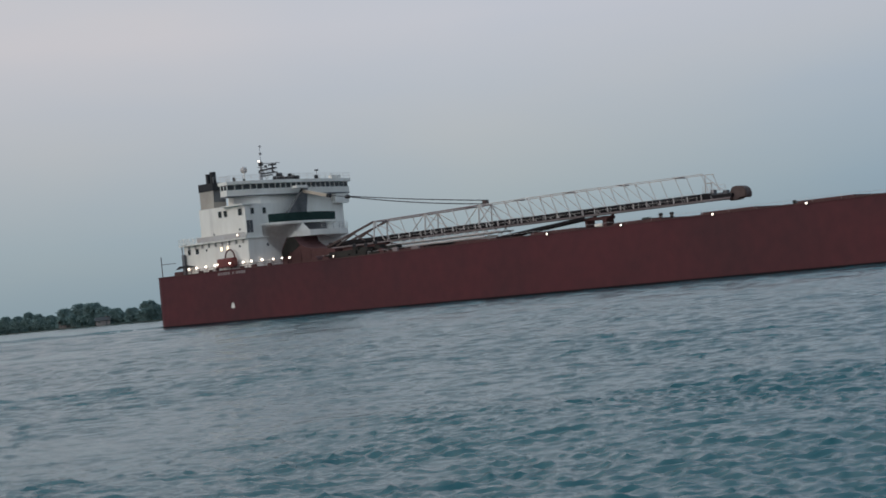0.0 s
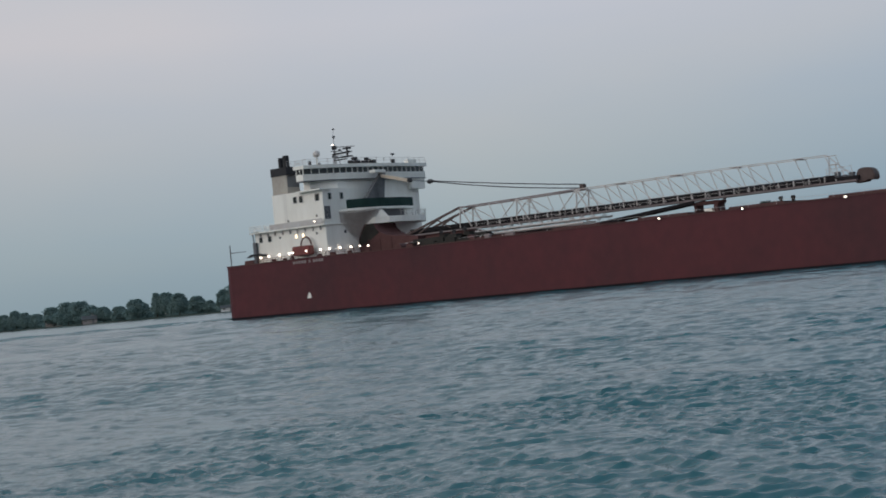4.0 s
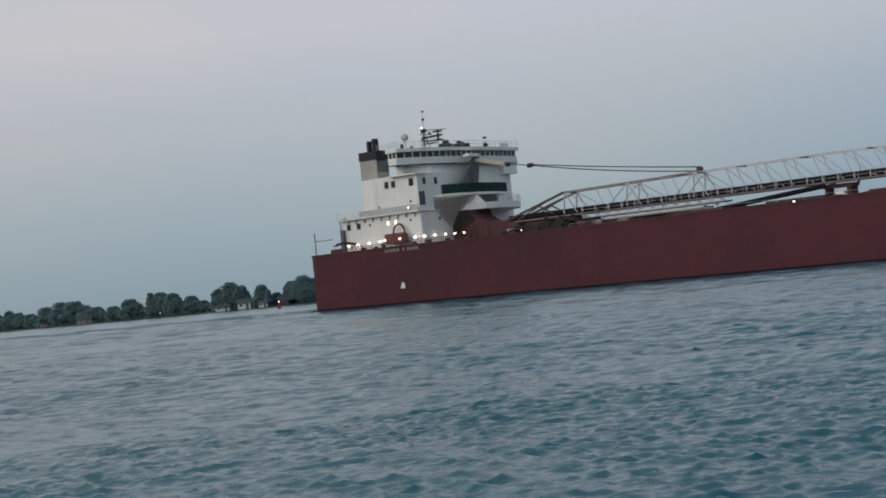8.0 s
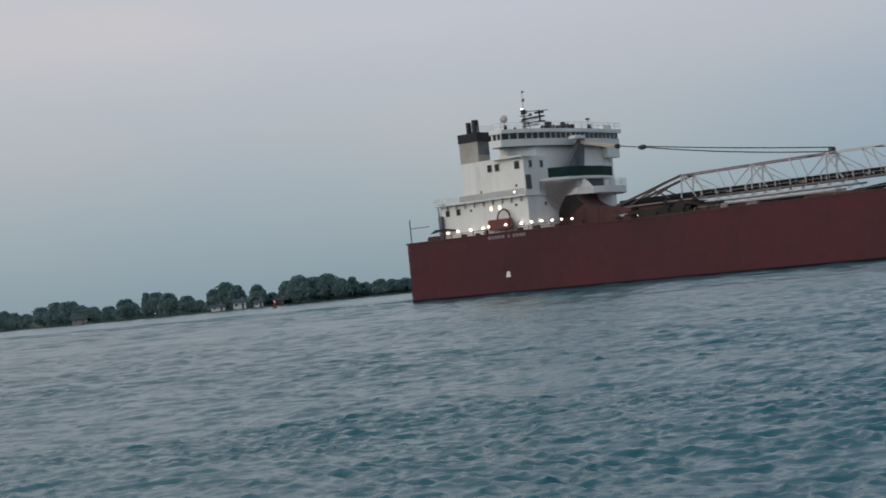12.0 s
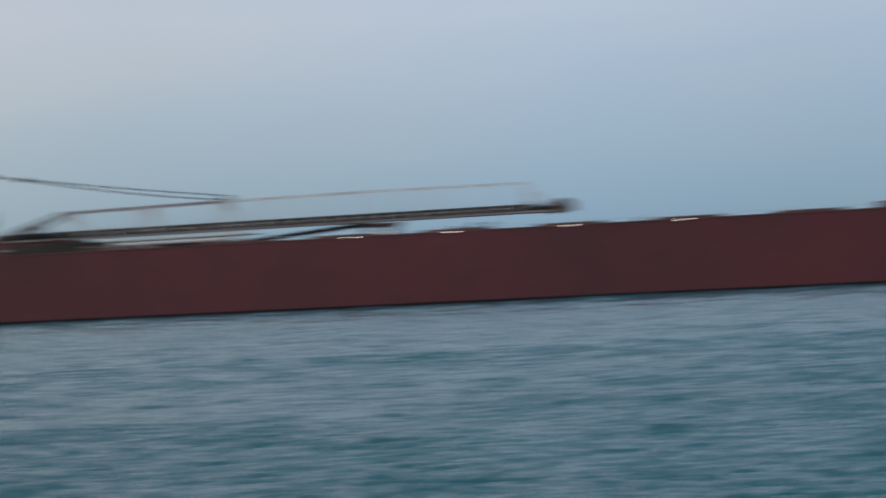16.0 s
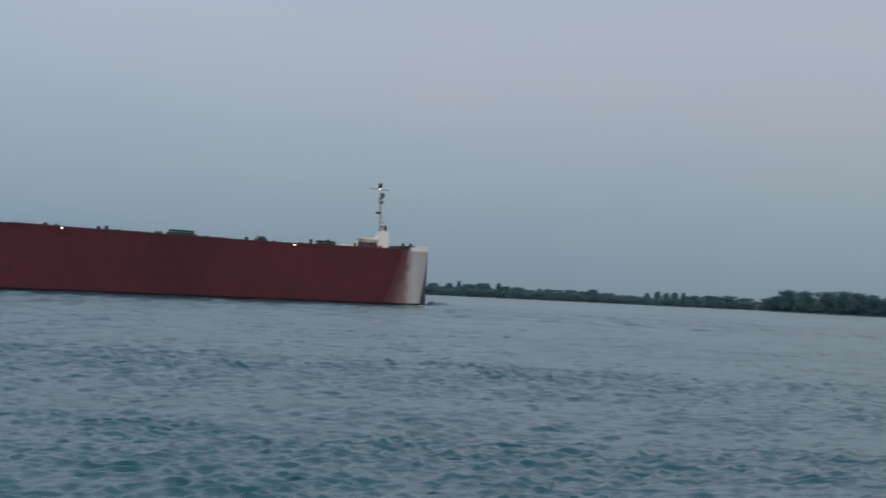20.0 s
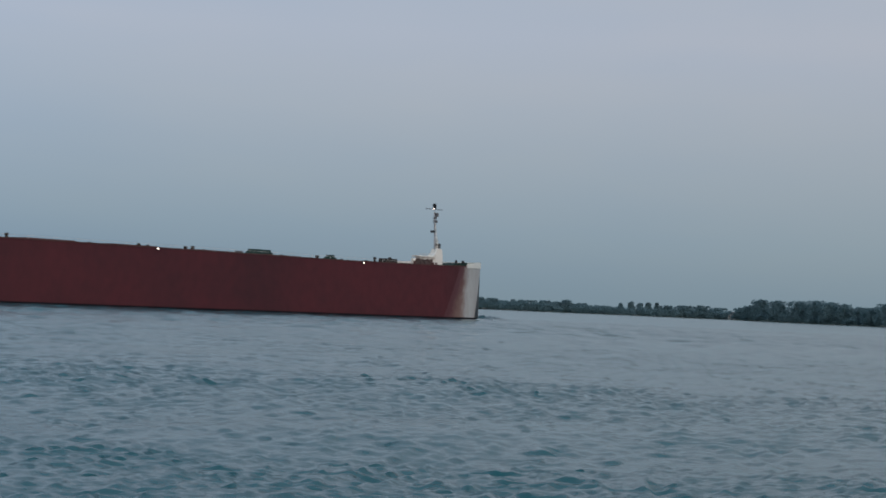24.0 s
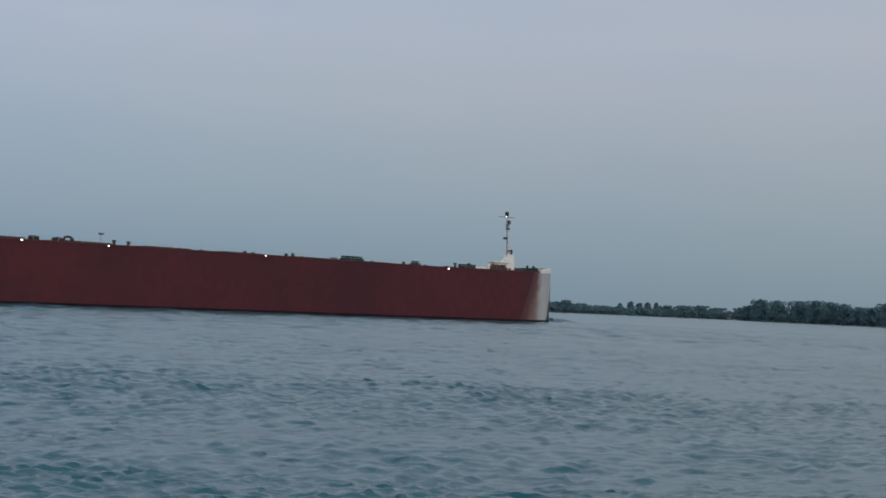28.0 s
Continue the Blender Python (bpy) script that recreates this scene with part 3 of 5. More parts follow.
for spec in ((51.85, 815, 8.5, 6, 2.6, 4.6, M_PINK, "brown brick house under trees by the water"),
             (50.62, 742, 6.5, 6, 2.0, 3.6, M_PINK, "small pale pink brick house on the bank"),
             (49.2, 738, 4.0, 5, 1.6, 2.6, M_WALL, "small cream house half hidden by trees"),
             (46.45, 676, 2.6, 4, 2.4, 3.8, M_WALL, "narrow pale house between trees"),
             (45.73, 630, 5.5, 4, 1.4, 2.3, M_WALL, "white house below a tall tree"),
             (44.95, 628, 5.0, 5, 2.3, 3.7, M_WALL, "white cottage near the sea wall"),
             (44.27, 626, 3.4, 4, 1.6, 2.5, M_WALL, "low white boathouse at the water"),
             (43.5, 632, 3.2, 4, 1.7, 2.8, M_DARKRED, "small red boathouse at the water"),
             (41.75, 652, 3.0, 4, 2.4, 3.6, M_WALL, "pale house deep among trees"),
             (-46.93, 1216, 5.2, 5, 1.4, 2.4, M_WALL, "low white house on the far bank"),
             (-48.35, 1222, 4.4, 5, 3.0, 4.6, M_WALL, "pale two-storey house on the far bank"),
             (-57.25, 1368, 7.0, 7, 4.2, 6.4, M_WALL, "pale house at the gap in the far wood")):
    house(*spec)


def yard_lamp(bearing, far, high):
    root = tagged(new("street_lamp"), "lit lamp on a thin post on the bank", "street lamp")
    root.location = at(bearing, far, 0.4)
    part("post", rod(B(), (0, 0, 0), (0, 0, high), 0.06), M_GREY, root)
    bm = B()
    bmesh.ops.create_icosphere(bm, subdivisions=2, radius=0.13, matrix=Matrix.Translation((0, 0, high)))
    part("globe", bm, M_LAMP, root, smooth=True)


yard_lamp(47.95, 655, 1.6)


def buoy():
    root = tagged(new("channel_buoy"), "red steel channel buoy with a lit red lamp, floating", "buoy")
    root.location = at(43.7, 470, 0)
    part("float", rod(B(), (0, 0, -0.5), (0, 0, 0.45), 0.75, 0.7, 14), M_BOAT, root)
    part("tower", rod(B(), (0, 0, 0.45), (0, 0, 1.7), 0.5, 0.3, 10), M_BOAT, root)
    bm = B()
    for i in range(4):
        a = math.tau * i / 4
        rod(bm, (0.6 * math.cos(a), 0.6 * math.sin(a), 0.45), (0.22 * math.cos(a), 0.22 * math.sin(a), 2.0), 0.04, n=5)
    part("cage", bm, M_DARKRED, root)
    bm = B()
    bmesh.ops.create_icosphere(bm, subdivisions=2, radius=0.11, matrix=Matrix.Translation((0, 0, 2.1)))
    part("lamp", bm, M_REDLIGHT, root, "lit red lamp", smooth=True)


buoy()

# ---- the ship; x runs forward from the stern, y across from the near side, z up from the water ----
BEAM, MID = 27.4, 13.7
ship = tagged(new("bulk_carrier"), "long red lake freighter with white aft deckhouse and unloading boom", "ship")


def outline(inset=0.0, n=22):
    """The hull's plan: near side, round bow, far side, squared stern with rounded corners."""
    a, b, xc = 24.0 - inset, MID - inset, 284.9
    pts = [(xc * i / 14 + 1.2 * (1 - i / 14), inset) for i in range(14)]
    pts += [(xc + a * math.sin(s), MID - b * math.cos(s)) for s in (math.pi * i / (2 * n) for i in range(2 * n + 1))]
    pts += [(x, BEAM - y) for x, y in pts[:14][::-1]]
    pts += [(0.3 + inset, BEAM - inset - 0.35), (inset, BEAM - inset - 1.2), (inset, inset + 1.2), (0.3 + inset, inset + 0.35)]
    return pts


def sheer(x, y=0.0):
    if x < 34:
        return 9.08
    if x < 40:
        return 9.08 - 0.25 * (x - 34) / 6
    return 8.83 + (0.22 * min(max(x - 170, 0) / 60, 1)) + 0.85 * (max(x - 268, 0) / 40) ** 1.4


def build_hull():
    out, inn = outline(), outline(0.22)
    k = len(out)
    bm = B()
    levels = [-4.0, 0.38]
    rings = [[bm.verts.new((x, y, z)) for x, y in out] for z in levels]
    rings.append([bm.verts.new((x, y, 5.0)) for x, y in out])
    rings.append([bm.verts.new((x, y, sheer(x))) for x, y in out])
    rings.append([bm.verts.new((x, y, sheer(x))) for x, y in inn])
    rings.append([bm.verts.new((x, y, 8.0)) for x, y in inn])
    for a, b in zip(rings, rings[1:]):
        for i in range(k):
            j = (i + 1) % k
            bm.faces.new((a[i], a[j], b[j], b[i]))
    bm.faces.new(rings[0])
    part("hull", bm, M_HULL, ship, "faded oxide-red riveted and welded steel hull")
    part("deck", prism(B(), outline(0.24), 7.85, 8.05), M_DECK, ship, "dull red weather deck")
    bm = B()
    big = [(x, y) for x, y in outline(-0.02)]
    prism(bm, big, -1.0, 0.36)
    part("boot_topping", bm, M_BOOT, ship, "dark wet band along the waterline")
    bm = B()
    pts = outline(-0.05)
    for i in range(len(pts)):
        p, q = pts[i], pts[(i + 1) % len(pts)]
        if max(p[0], q[0]) > 296:
            continue
        side = [bm.verts.new((x, y + o, sheer(x) + dz)) for x, y in (p, q) for o, dz in ((-0.06, -0.13), (0.06, -0.13), (0.06, 0.03), (-0.06, 0.03))]
        for f in ((0, 1, 5, 4), (1, 2, 6, 5), (2, 3, 7, 6), (3, 0, 4, 7), (0, 3, 2, 1), (4, 5, 6, 7)):
            bm.faces.new([side[j] for j in f])
    bmesh.ops.remove_doubles(bm, verts=bm.verts, dist=0.001)
    part("gunwale", bm, M_DARKRED, ship)


build_hull()


def bow_stripe(name, low0, top0, low1, top1, material, label, rows=8, cols=14):
    """A slanted stripe painted round the bow, on both sides; its edges are given by x at the water and at the top."""
    for side in (0, 1):
        bm = B()
        grid = []
        for r in range(rows + 1):
            s = r / rows
            x0, x1 = low0 + (top0 - low0) * s, low1 + (top1 - low1) * s
            row = []
            for c in range(cols + 1):
                x = x0 + (x1 - x0) * c / cols
                y = MID - MID * math.sqrt(max(0.0, 1 - (max(x - 284.9, 0) / 24.0) ** 2)) - 0.012
                z = 0.37 + (sheer(x) - 0.16 - 0.37) * s
                row.append(bm.verts.new((x + 0.008, y if side == 0 else BEAM - y, z)))
            grid.append(row)
        for a, b in zip(grid, grid[1:]):
            for i in range(cols):
                bm.faces.new((a[i], a[i + 1], b[i + 1], b[i]))
        part(name, bm, material, ship, label)


bow_stripe("bow_stripe", 289.4, 294.0, 300.9, 304.7, M_STRIPE, "pale grey slanted stripe on the bow, rust-stained")
bow_stripe("dark_bow_stripe", 300.92, 304.72, 306.4, 307.8, M_BLACK, "black slanted stripe beside the grey one")


def lamp(x, y, z, r=0.26, arm=None, back=1.3):
    bm = B()
    bmesh.ops.create_icosphere(bm, subdivisions=2, radius=r, matrix=Matrix.Translation((x, y, z)) @ Matrix.Diagonal((1.15, 0.7, 0.9, 1)))
    bulb = part("deck_lamp", bm, M_LAMP, ship, "lit white deck lamp", smooth=True)
    bm = box(B(), x - r * back, x + r * back, y + r * 0.5, y + r * 1.1, z - r * back * 0.77, z + r * back * 0.92, 0.02)
    if arm:
        rod(bm, (x, y + r * 0.8, arm), (x, y + r * 0.8, z), 0.06, n=6)
    part("lamp_housing", bm, M_BLACK, bulb)


# ---- aft deckhouse ----
def window(x0, x1, y0, y1, z0, z1, way, lit=False):
    """A framed window on a wall; way is the axis that it faces."""
    bm, fr = B(), B()
    if way == "y":
        box(fr, x0 - 0.07, x1 + 0.07, y0 - 0.05, y0 + 0.08, z0 - 0.07, z1 + 0.07)
        box(bm, x0, x1, y0 - 0.075, y0 - 0.045, z0, z1)
    else:
        box(fr, x0 - 0.08, x0 + 0.05, y0 - 0.07, y1 + 0.07, z0 - 0.07, z1 + 0.07)
        box(bm, x0 + 0.045, x0 + 0.075, y0, y1, z0, z1)
    f = part("window", fr, M_LIGHTGREY, ship)
    part("pane", bm, M_WARM if lit else M_GLASS, f, "warm lit pane" if lit else "dark pane")


NEAR, FRONT = 1.2, 22.7
FAR = BEAM - NEAR
part("lower_house", box(B(), 6.6, FRONT, NEAR, FAR, 8.0, 14.0, 0.06), M_WHITE, ship, "white lower deckhouse with small windows")
part("boat_deck", box(B(), 6.0, FRONT + 0.25, 0.5, BEAM - 0.5, 14.0, 14.22, 0.05), M_WHITE, ship, "white overhanging boat deck")
for i in range(9):
    part("deck_bracket", slab_xz(B(), [(8.0 + i * 1.7, 13.98), (8.12 + i * 1.7, 13.98), (8.12 + i * 1.7, 13.3), (8.0 + i * 1.7, 13.3)], NEAR - 0.35, NEAR), M_LIGHTGREY, ship)
part("boat_deck_railing", rail(B(), [(FRONT, 0.6, 14.22), (6.1, 0.6, 14.22), (6.1, BEAM - 0.6, 14.22), (FRONT, BEAM - 0.6, 14.22)], 1.05, 5, 1.2, 0.04), M_WHITE, ship, "pale open railing")
bm = B()
box(bm, 10.9, FRONT - 0.05, 0.56, 0.6, 14.3, 15.15)
part("weather_screen", bm, M_LIGHTGREY, ship, "pale grey canvas screen along the rail")
bm = B()
prism(bm, [(11.4, NEAR), (FRONT - 0.1, NEAR), (FRONT - 0.1, FAR), (11.4, FAR)], 14.2, 19.95)
part("upper_house", bm, M_WHITE, ship, "white upper deckhouse of two storeys")
for y in (0.4, BEAM - 3.0):
    part("side_wing", prism(B(), [(17.6, y), (22.9, y), (22.9, y + 2.6), (17.6, y + 2.6)], 19.75, 19.95), M_WHITE, ship)
for y in (0.1, 0.5):
    part("seam_strip", box(B(), 13.9 + y, 13.96 + y, NEAR - 0.02, NEAR + 0.05, 14.3, 19.9), M_LIGHTGREY, ship)
# bridge: a long front across the whole beam, its lopsided curve shaped to the camera's view
BRIDGE = [(18.2, 0.0), (19.8, 0.0), (21.6, 4.0), (22.8, 9.0), (23.5, 15.0), (23.8, 21.0), (23.6, BEAM), (18.2, BEAM)]


def shrink(plan, d):
    cx, cy = 19.8, MID
    return [(cx + (x - cx) * (1 - d / 4.5), cy + (y - cy) * (1 - d / 14.5)) for x, y in plan]


part("bridge_base", prism(B(), [(18.0, NEAR + 0.8), (19.4, NEAR + 0.8), (21.8, 6.0), (22.5, 12.0), (22.6, FAR - 0.8), (18.0, FAR - 0.8)], 19.9, 21.42), M_WHITE, ship)
part("mast_house", box(B(), 13.6, 18.05, 11.5, 16.0, 19.9, 21.1, 0.05), M_WHITE, ship, "low white house under the radar mast")
part("bridge_deck", prism(B(), BRIDGE, 21.36, 21.5), M_GREY, ship, "grey underside of the bridge deck")
part("bridge_bulwark", prism(B(), shrink(BRIDGE, 0.1), 21.48, 22.55), M_WHITE, ship, "white bulwark of the wheelhouse")
# wall painted grey, not white, to put the shade behind the windows
part("wheelhouse_core", prism(B(), shrink(BRIDGE, 0.45), 22.5, 23.5), M_GREY, ship, "wheelhouse wall behind the windows, shade painted in as grey")
part("bridge_roof", prism(B(), [(x + (0.35 if x > 18.5 else -0.35), y) for x, y in BRIDGE], 23.42, 23.98), M_WHITE, ship, "white wheelhouse roof")
part("bridge_step", box(B(), 22.5, 23.55, 23.3, 27.0, 19.6, 21.34, 0.04), M_WHITE, ship, "white step under the far bridge wing")
# the row of wheelhouse windows, with posts between
plan = shrink(BRIDGE, 0.22)
walls = list(zip(plan[:7], plan[1:7]))
for (xa, ya), (xb, yb) in walls:
    length = math.hypot(xb - xa, yb - ya)
    k = max(2, round(length / 1.25))
    for i in range(k):
        p, q = [Vector((xa + (xb - xa) * s, ya + (yb - ya) * s, 22.98)) for s in ((i + 0.11) / k, (i + 0.89) / k)]
        part("wheelhouse_window", beam(B(), p, q, 0.05, 0.84), M_GLASS, ship)
        p = Vector((xa + (xb - xa) * i / k, ya + (yb - ya) * i / k, 22.5))
        part("window_post", rod(B(), p, p + Vector((0, 0, 0.98)), 0.09, n=6), M_WHITE, ship)
part("bridge_wing_rail", rail(B(), [(18.4, 0.1, 23.98), (20.0, 0.1, 23.98), (21.8, 4.2, 23.98), (23.0, 9.2, 23.98), (23.9, 16.0, 23.98), (23.9, BEAM - 0.2, 23.98)], 0.95, 2, 1.6), M_LIGHTGREY, ship)

for x, z, w, h in ((16.53, 18.69, 0.75, 1.0), (17.87, 18.69, 0.75, 1.0), (21.43, 18.66, 0.85, 1.1)):
    window(x - w / 2, x + w / 2, NEAR, NEAR, z - h / 2, z + h / 2, "y")
for y, z, w, h in ((2.9, 18.7, 0.7, 1.0), (5.8, 18.7, 0.7, 1.0)):
    window(FRONT - 0.1, 0, y - w / 2, y + w / 2, z - h / 2, z + h / 2, "x")
window(7.65, 8.35, NEAR, NEAR, 12.45, 13.35, "y")
window(9.7, 10.4, NEAR, NEAR, 12.45, 13.35, "y")
for x in (16.13, 17.68):
    window(x - 0.2, x + 0.2, NEAR, NEAR, 12.45, 13.1, "y", lit=True)
for x, y, z in ((20.64, NEAR - 0.02, 12.87), (14.6, NEAR - 0.02, 15.4), (21.0, NEAR - 0.02, 15.7), (12.4, NEAR - 0.02, 12.9)):
    bm = B()
    rod(bm, (x, y - 0.03, z), (x, y + 0.04, z), 0.2, n=14)
    f = part("porthole", bm, M_GREY, ship)
    part("pane", rod(B(), (x, y - 0.045, z), (x, y - 0.02, z), 0.14, n=14), M_GLASS, f)
bm = B()
rod(bm, (FRONT - 0.02, 5.85, 12.81), (FRONT + 0.05, 5.85, 12.81), 0.28, n=14)
part("porthole", bm, M_GREY, ship)
for y in (1.35, 2.1):
    d = part("house_door", box(B(), FRONT - 0.1, FRONT - 0.03, y, y + 0.65, 15.0, 17.1, 0.01), M_GREY, ship, "grey weathertight door")
    part("door_handle", box(B(), FRONT - 0.03, FRONT + 0.02, y + 0.5, y + 0.56, 15.9, 16.1), M_BLACK, d)

# lamps round the lower house
for x, z in ((8.05, 9.96), (9.98, 10.03), (12.32, 10.05), (14.62, 10.08), (21.58, 10.12)):
    lamp(x, NEAR - 0.55, z, 0.21, back=0.45)
for x, z in ((16.72, 10.10), (19.78, 10.12)):
    lamp(x, -0.78, z, 0.19)
for y, z in ((1.25, 10.13), (3.9, 10.22)):
    lamp(FRONT + 0.3, y, z, 0.21, back=0.45)
lamp(23.25, 6.25, 10.22, 0.2)
lamp(24.13, 7.5, 10.25, 0.19)
lamp(25.9, 7.5, 10.15, 0.19)
lamp(21.07, 0.4, 14.75, 0.15)

# funnel
fun = part("funnel", prism(B(), [(10.0, 3.0), (13.4, 3.0), (13.4, 6.0), (10.0, 6.0)], 19.9, 23.2), M_FUNNEL, ship, "sooty buff funnel casing with a black top")
part("funnel_band", prism(B(), [(9.92, 2.92), (13.5, 2.92), (13.9, 3.6), (13.9, 6.1), (9.92, 6.1)], 23.2, 24.55), M_BLACK, fun, "black funnel top")
# dark panel paints the shade on the funnel's front face
part("funnel_dark_face", box(B(), 13.4, 13.46, 3.15, 5.9, 21.2, 23.15), M_MOTTLED_GREY, fun, "dark panel that paints the funnel's shaded face")
for x, r, z in ((11.25, 0.42, 26.3), (12.5, 0.55, 26.55)):
    part("exhaust_pipe", rod(B(), (x, 4.2, 24.4), (x, 4.2, z), r, r * 0.96, 16), M_BLACK, fun, smooth=False)
part("funnel_rail", rail(B(), [(13.6, 3.1, 24.55), (13.6, 6.0, 24.55), (14.6, 6.0, 24.55)], 0.9, 2, 1.0, 0.03), M_LIGHTGREY, fun)

# radar mast and roof gear
mast = part("radar_mast", rod(B(), (15.1, MID, 20.9), (15.1, MID, 28.3), 0.22, 0.12), M_MAST, ship, "dull grey radar mast with dark scanners")
bm = rod(B(), (14.0, MID, 20.9), (15.0, MID, 27.2), 0.09)
rod(bm, (16.6, MID, 23.9), (15.2, MID, 27.0), 0.09)
rod(bm, (15.1, MID, 28.3), (15.2, MID, 31.0), 0.06, 0.03)
part("mast_stay", bm, M_MAST, mast)
for z0, z1, x0, x1, tall in ((26.5, 26.6, 14.8, 18.7, 0.22), (25.86, 25.8, 15.2, 18.8, 0.2), (25.45, 25.45, 15.0, 17.6, 0.12)):
    part("yard", beam(B(), (x0, MID, z0), (x1, MID, z1), 0.7, tall), M_BLACK, mast)
part("yard_rail", rail(B(), [(14.9, MID - 0.4, 25.9), (18.7, MID - 0.4, 25.9)], 0.45, 2, 0.6, 0.03), M_GREY, mast)
part("scanner_post", rod(B(), (17.95, MID, 25.9), (17.95, MID, 27.5), 0.16), M_BLACK, mast)
part("radar_scanner", beam(B(), (16.1, MID - 0.5, 27.62), (19.4, MID + 0.3, 27.4), 0.2, 0.12), M_GREY, mast, "grey radar scanner bar")
part("radar_scanner", beam(B(), (17.4, MID - 0.5, 27.2), (18.6, MID + 0.3, 27.2), 0.3, 0.28), M_BLACK, mast, "dark radar scanner box")
part("mast_platform", beam(B(), (14.6, MID, 27.1), (16.4, MID, 26.9), 0.8, 0.12), M_GREY, mast)
for x, z, w in ((15.2, 29.5, 0.32), (15.25, 30.8, 0.24), (15.4, 27.55, 0.4), (16.3, 27.1, 0.35), (14.7, 26.2, 0.3)):
    part("lamp_box", box(B(), x - w / 2, x + w / 2, MID - 0.2, MID + 0.2, z - w * 0.6, z + w * 0.6, 0.03), M_GREY, mast)
bm = B()
bmesh.ops.create_icosphere(bm, subdivisions=2, radius=0.15, matrix=Matrix.Translation((15.1, MID - 0.4, 28.15)))
part("masthead_lamp", bm, M_LAMP, mast, "lit white masthead lamp", smooth=True)
part("lamp_board", box(B(), 14.7, 15.5, MID - 0.2, MID + 0.2, 27.3, 27.95), M_BLACK, mast)
dome = part("satellite_dome", rod(B(), (12.4, 12.0, 19.9), (12.4, 12.0, 26.4), 0.16), M_WHITE, ship, "white satellite dome on a post")
bm = B()
bmesh.ops.create_uvsphere(bm, u_segments=18, v_segments=12, radius=0.62, matrix=Matrix.Translation((12.4, 12.0, 26.9)))
part("radome", bm, M_LIGHTGREY, dome, smooth=True)
for x, y, w, h in ((18.4, 13.0, 1.0, 1.1), (18.9, 13.4, 0.9, 1.6), (20.1, 12.9, 0.7, 0.95), (20.8, 13.4, 0.8, 0.75), (21.8, 13.3, 0.65, 1.15), (22.75, 13.2, 0.5, 0.8), (23.1, 13.5, 0.75, 0.6), (18.5, 3.0, 0.45, 0.9), (18.7, 5.2, 0.4, 0.6), (19.4, 12.9, 0.8, 0.7), (23.2, 18.6, 0.6, 0.7)):
    part("roof_box", box(B(), x, x + w * 0.8, y, y + w, 23.98, 23.98 + h, 0.05), M_BLACK, ship)
pole = part("antenna_pole", rod(B(), (22.6, 20.0, 23.98), (22.6, 20.0, 25.6), 0.05), M_LIGHTGREY, ship)
part("antenna_head", box(B(), 22.45, 22.75, 19.6, 20.4, 25.5, 25.8, 0.05), M_GREY, pole)
for x, y, z in ((20.5, 8.0, 26.2), (23.3, 24.0, 25.4), (18.8, 2.0, 25.6)):
    part("whip_antenna", rod(B(), (x, y, 23.98), (x, y, z), 0.035, 0.012, 6), M_LIGHTGREY, ship)
part("roof_locker", box(B(), 22.4, 23.3, 23.2, 25.6, 23.98, 24.7, 0.05), M_WHITE, ship)

# hoist platform on the house front: a flared white base, a rim, green screens
LIP = [(22.6, 9.0), (26.2, 9.6), (27.9, 11.2), (28.6, 13.4), (28.6, 18.0), (27.4, 21.5), (25.0, 24.2), (22.6, 24.8)]
RIM = [(22.6, 4.9), (24.3, 5.1), (26.0, 7.4), (27.0, 10.6), (27.0, 16.0), (26.2, 20.0), (24.4, 22.0), (22.6, 22.4)]
part("platform_lip", prism(B(), LIP, 13.7, 14.7), M_WHITE, ship, "white lower lip of the hoist platform")
bm = B()
FOOT = [(22.64, 4.9, 13.7), (22.66, 6.2, 12.6), (22.68, 7.6, 11.7), (22.72, 9.1, 11.1), (23.5, 9.2, 12.4), (24.5, 9.35, 13.66), (26.2, 9.62, 13.72)]
BROW = [(22.62, 4.9, 16.06), (23.6, 5.0, 16.06), (24.4, 5.3, 16.06), (25.3, 6.4, 16.06), (26.05, 7.5, 16.06), (26.6, 9.1, 16.06), (26.98, 10.5, 16.06)]
prev = None
for j in range(10):
    s = j / 9
    ring = []
    for i, (a, b) in enumerate(zip(FOOT, BROW)):
        f = s ** (1.9 - 0.13 * i)
        ring.append(bm.verts.new((a[0] + (b[0] - a[0]) * f, a[1] + (b[1] - a[1]) * f, a[2] + (b[2] - a[2]) * s)))
    if prev:
        for i in range(len(ring) - 1):
            bm.faces.new((prev[i], prev[i + 1], ring[i + 1], ring[i]))
    prev = ring
bmesh.ops.solidify(bm, geom=list(bm.faces), thickness=0.12)
part("flared_base", bm, M_MOTTLED_WHITE, ship, "white flared plating under the platform, mottled brown", smooth=True)
cheek = [(26.95, 10.45, 16.06), (27.3, 10.8, 15.5), (27.85, 11.15, 14.68), (26.2, 9.62, 13.75), (26.4, 9.7, 14.7)]
bm = B()
near, far = ([bm.verts.new((x - d, y + d, z)) for x, y, z in cheek] for d in (0.0, 0.25))
bm.faces.new(near)
bm.faces.new(far[::-1])
for i in range(5):
    bm.faces.new((near[i - 1], near[i], far[i], far[i - 1]))
part("platform_cheek", bm, M_WHITE, ship, "white sloping plate between rim and lip")
part("platform_rim", prism(B(), RIM, 16.05, 16.4), M_WHITE, ship, "white platform rim")
for (xa, ya), (xb, yb) in zip(RIM[1:6], RIM[2:6]):
    p, q = Vector((xa - 0.15, ya, 17.15)), Vector((xb - 0.15, yb, 17.15))
    part("canvas_screen", beam(B(), p, q, 0.06, 1.45), M_GREEN, ship, "dark green canvas screen")
part("platform_rail", rail(B(), [(x, y, 14.7) for x, y in LIP[3:]], 1.1, 3, 1.5), M_LIGHTGREY, ship)
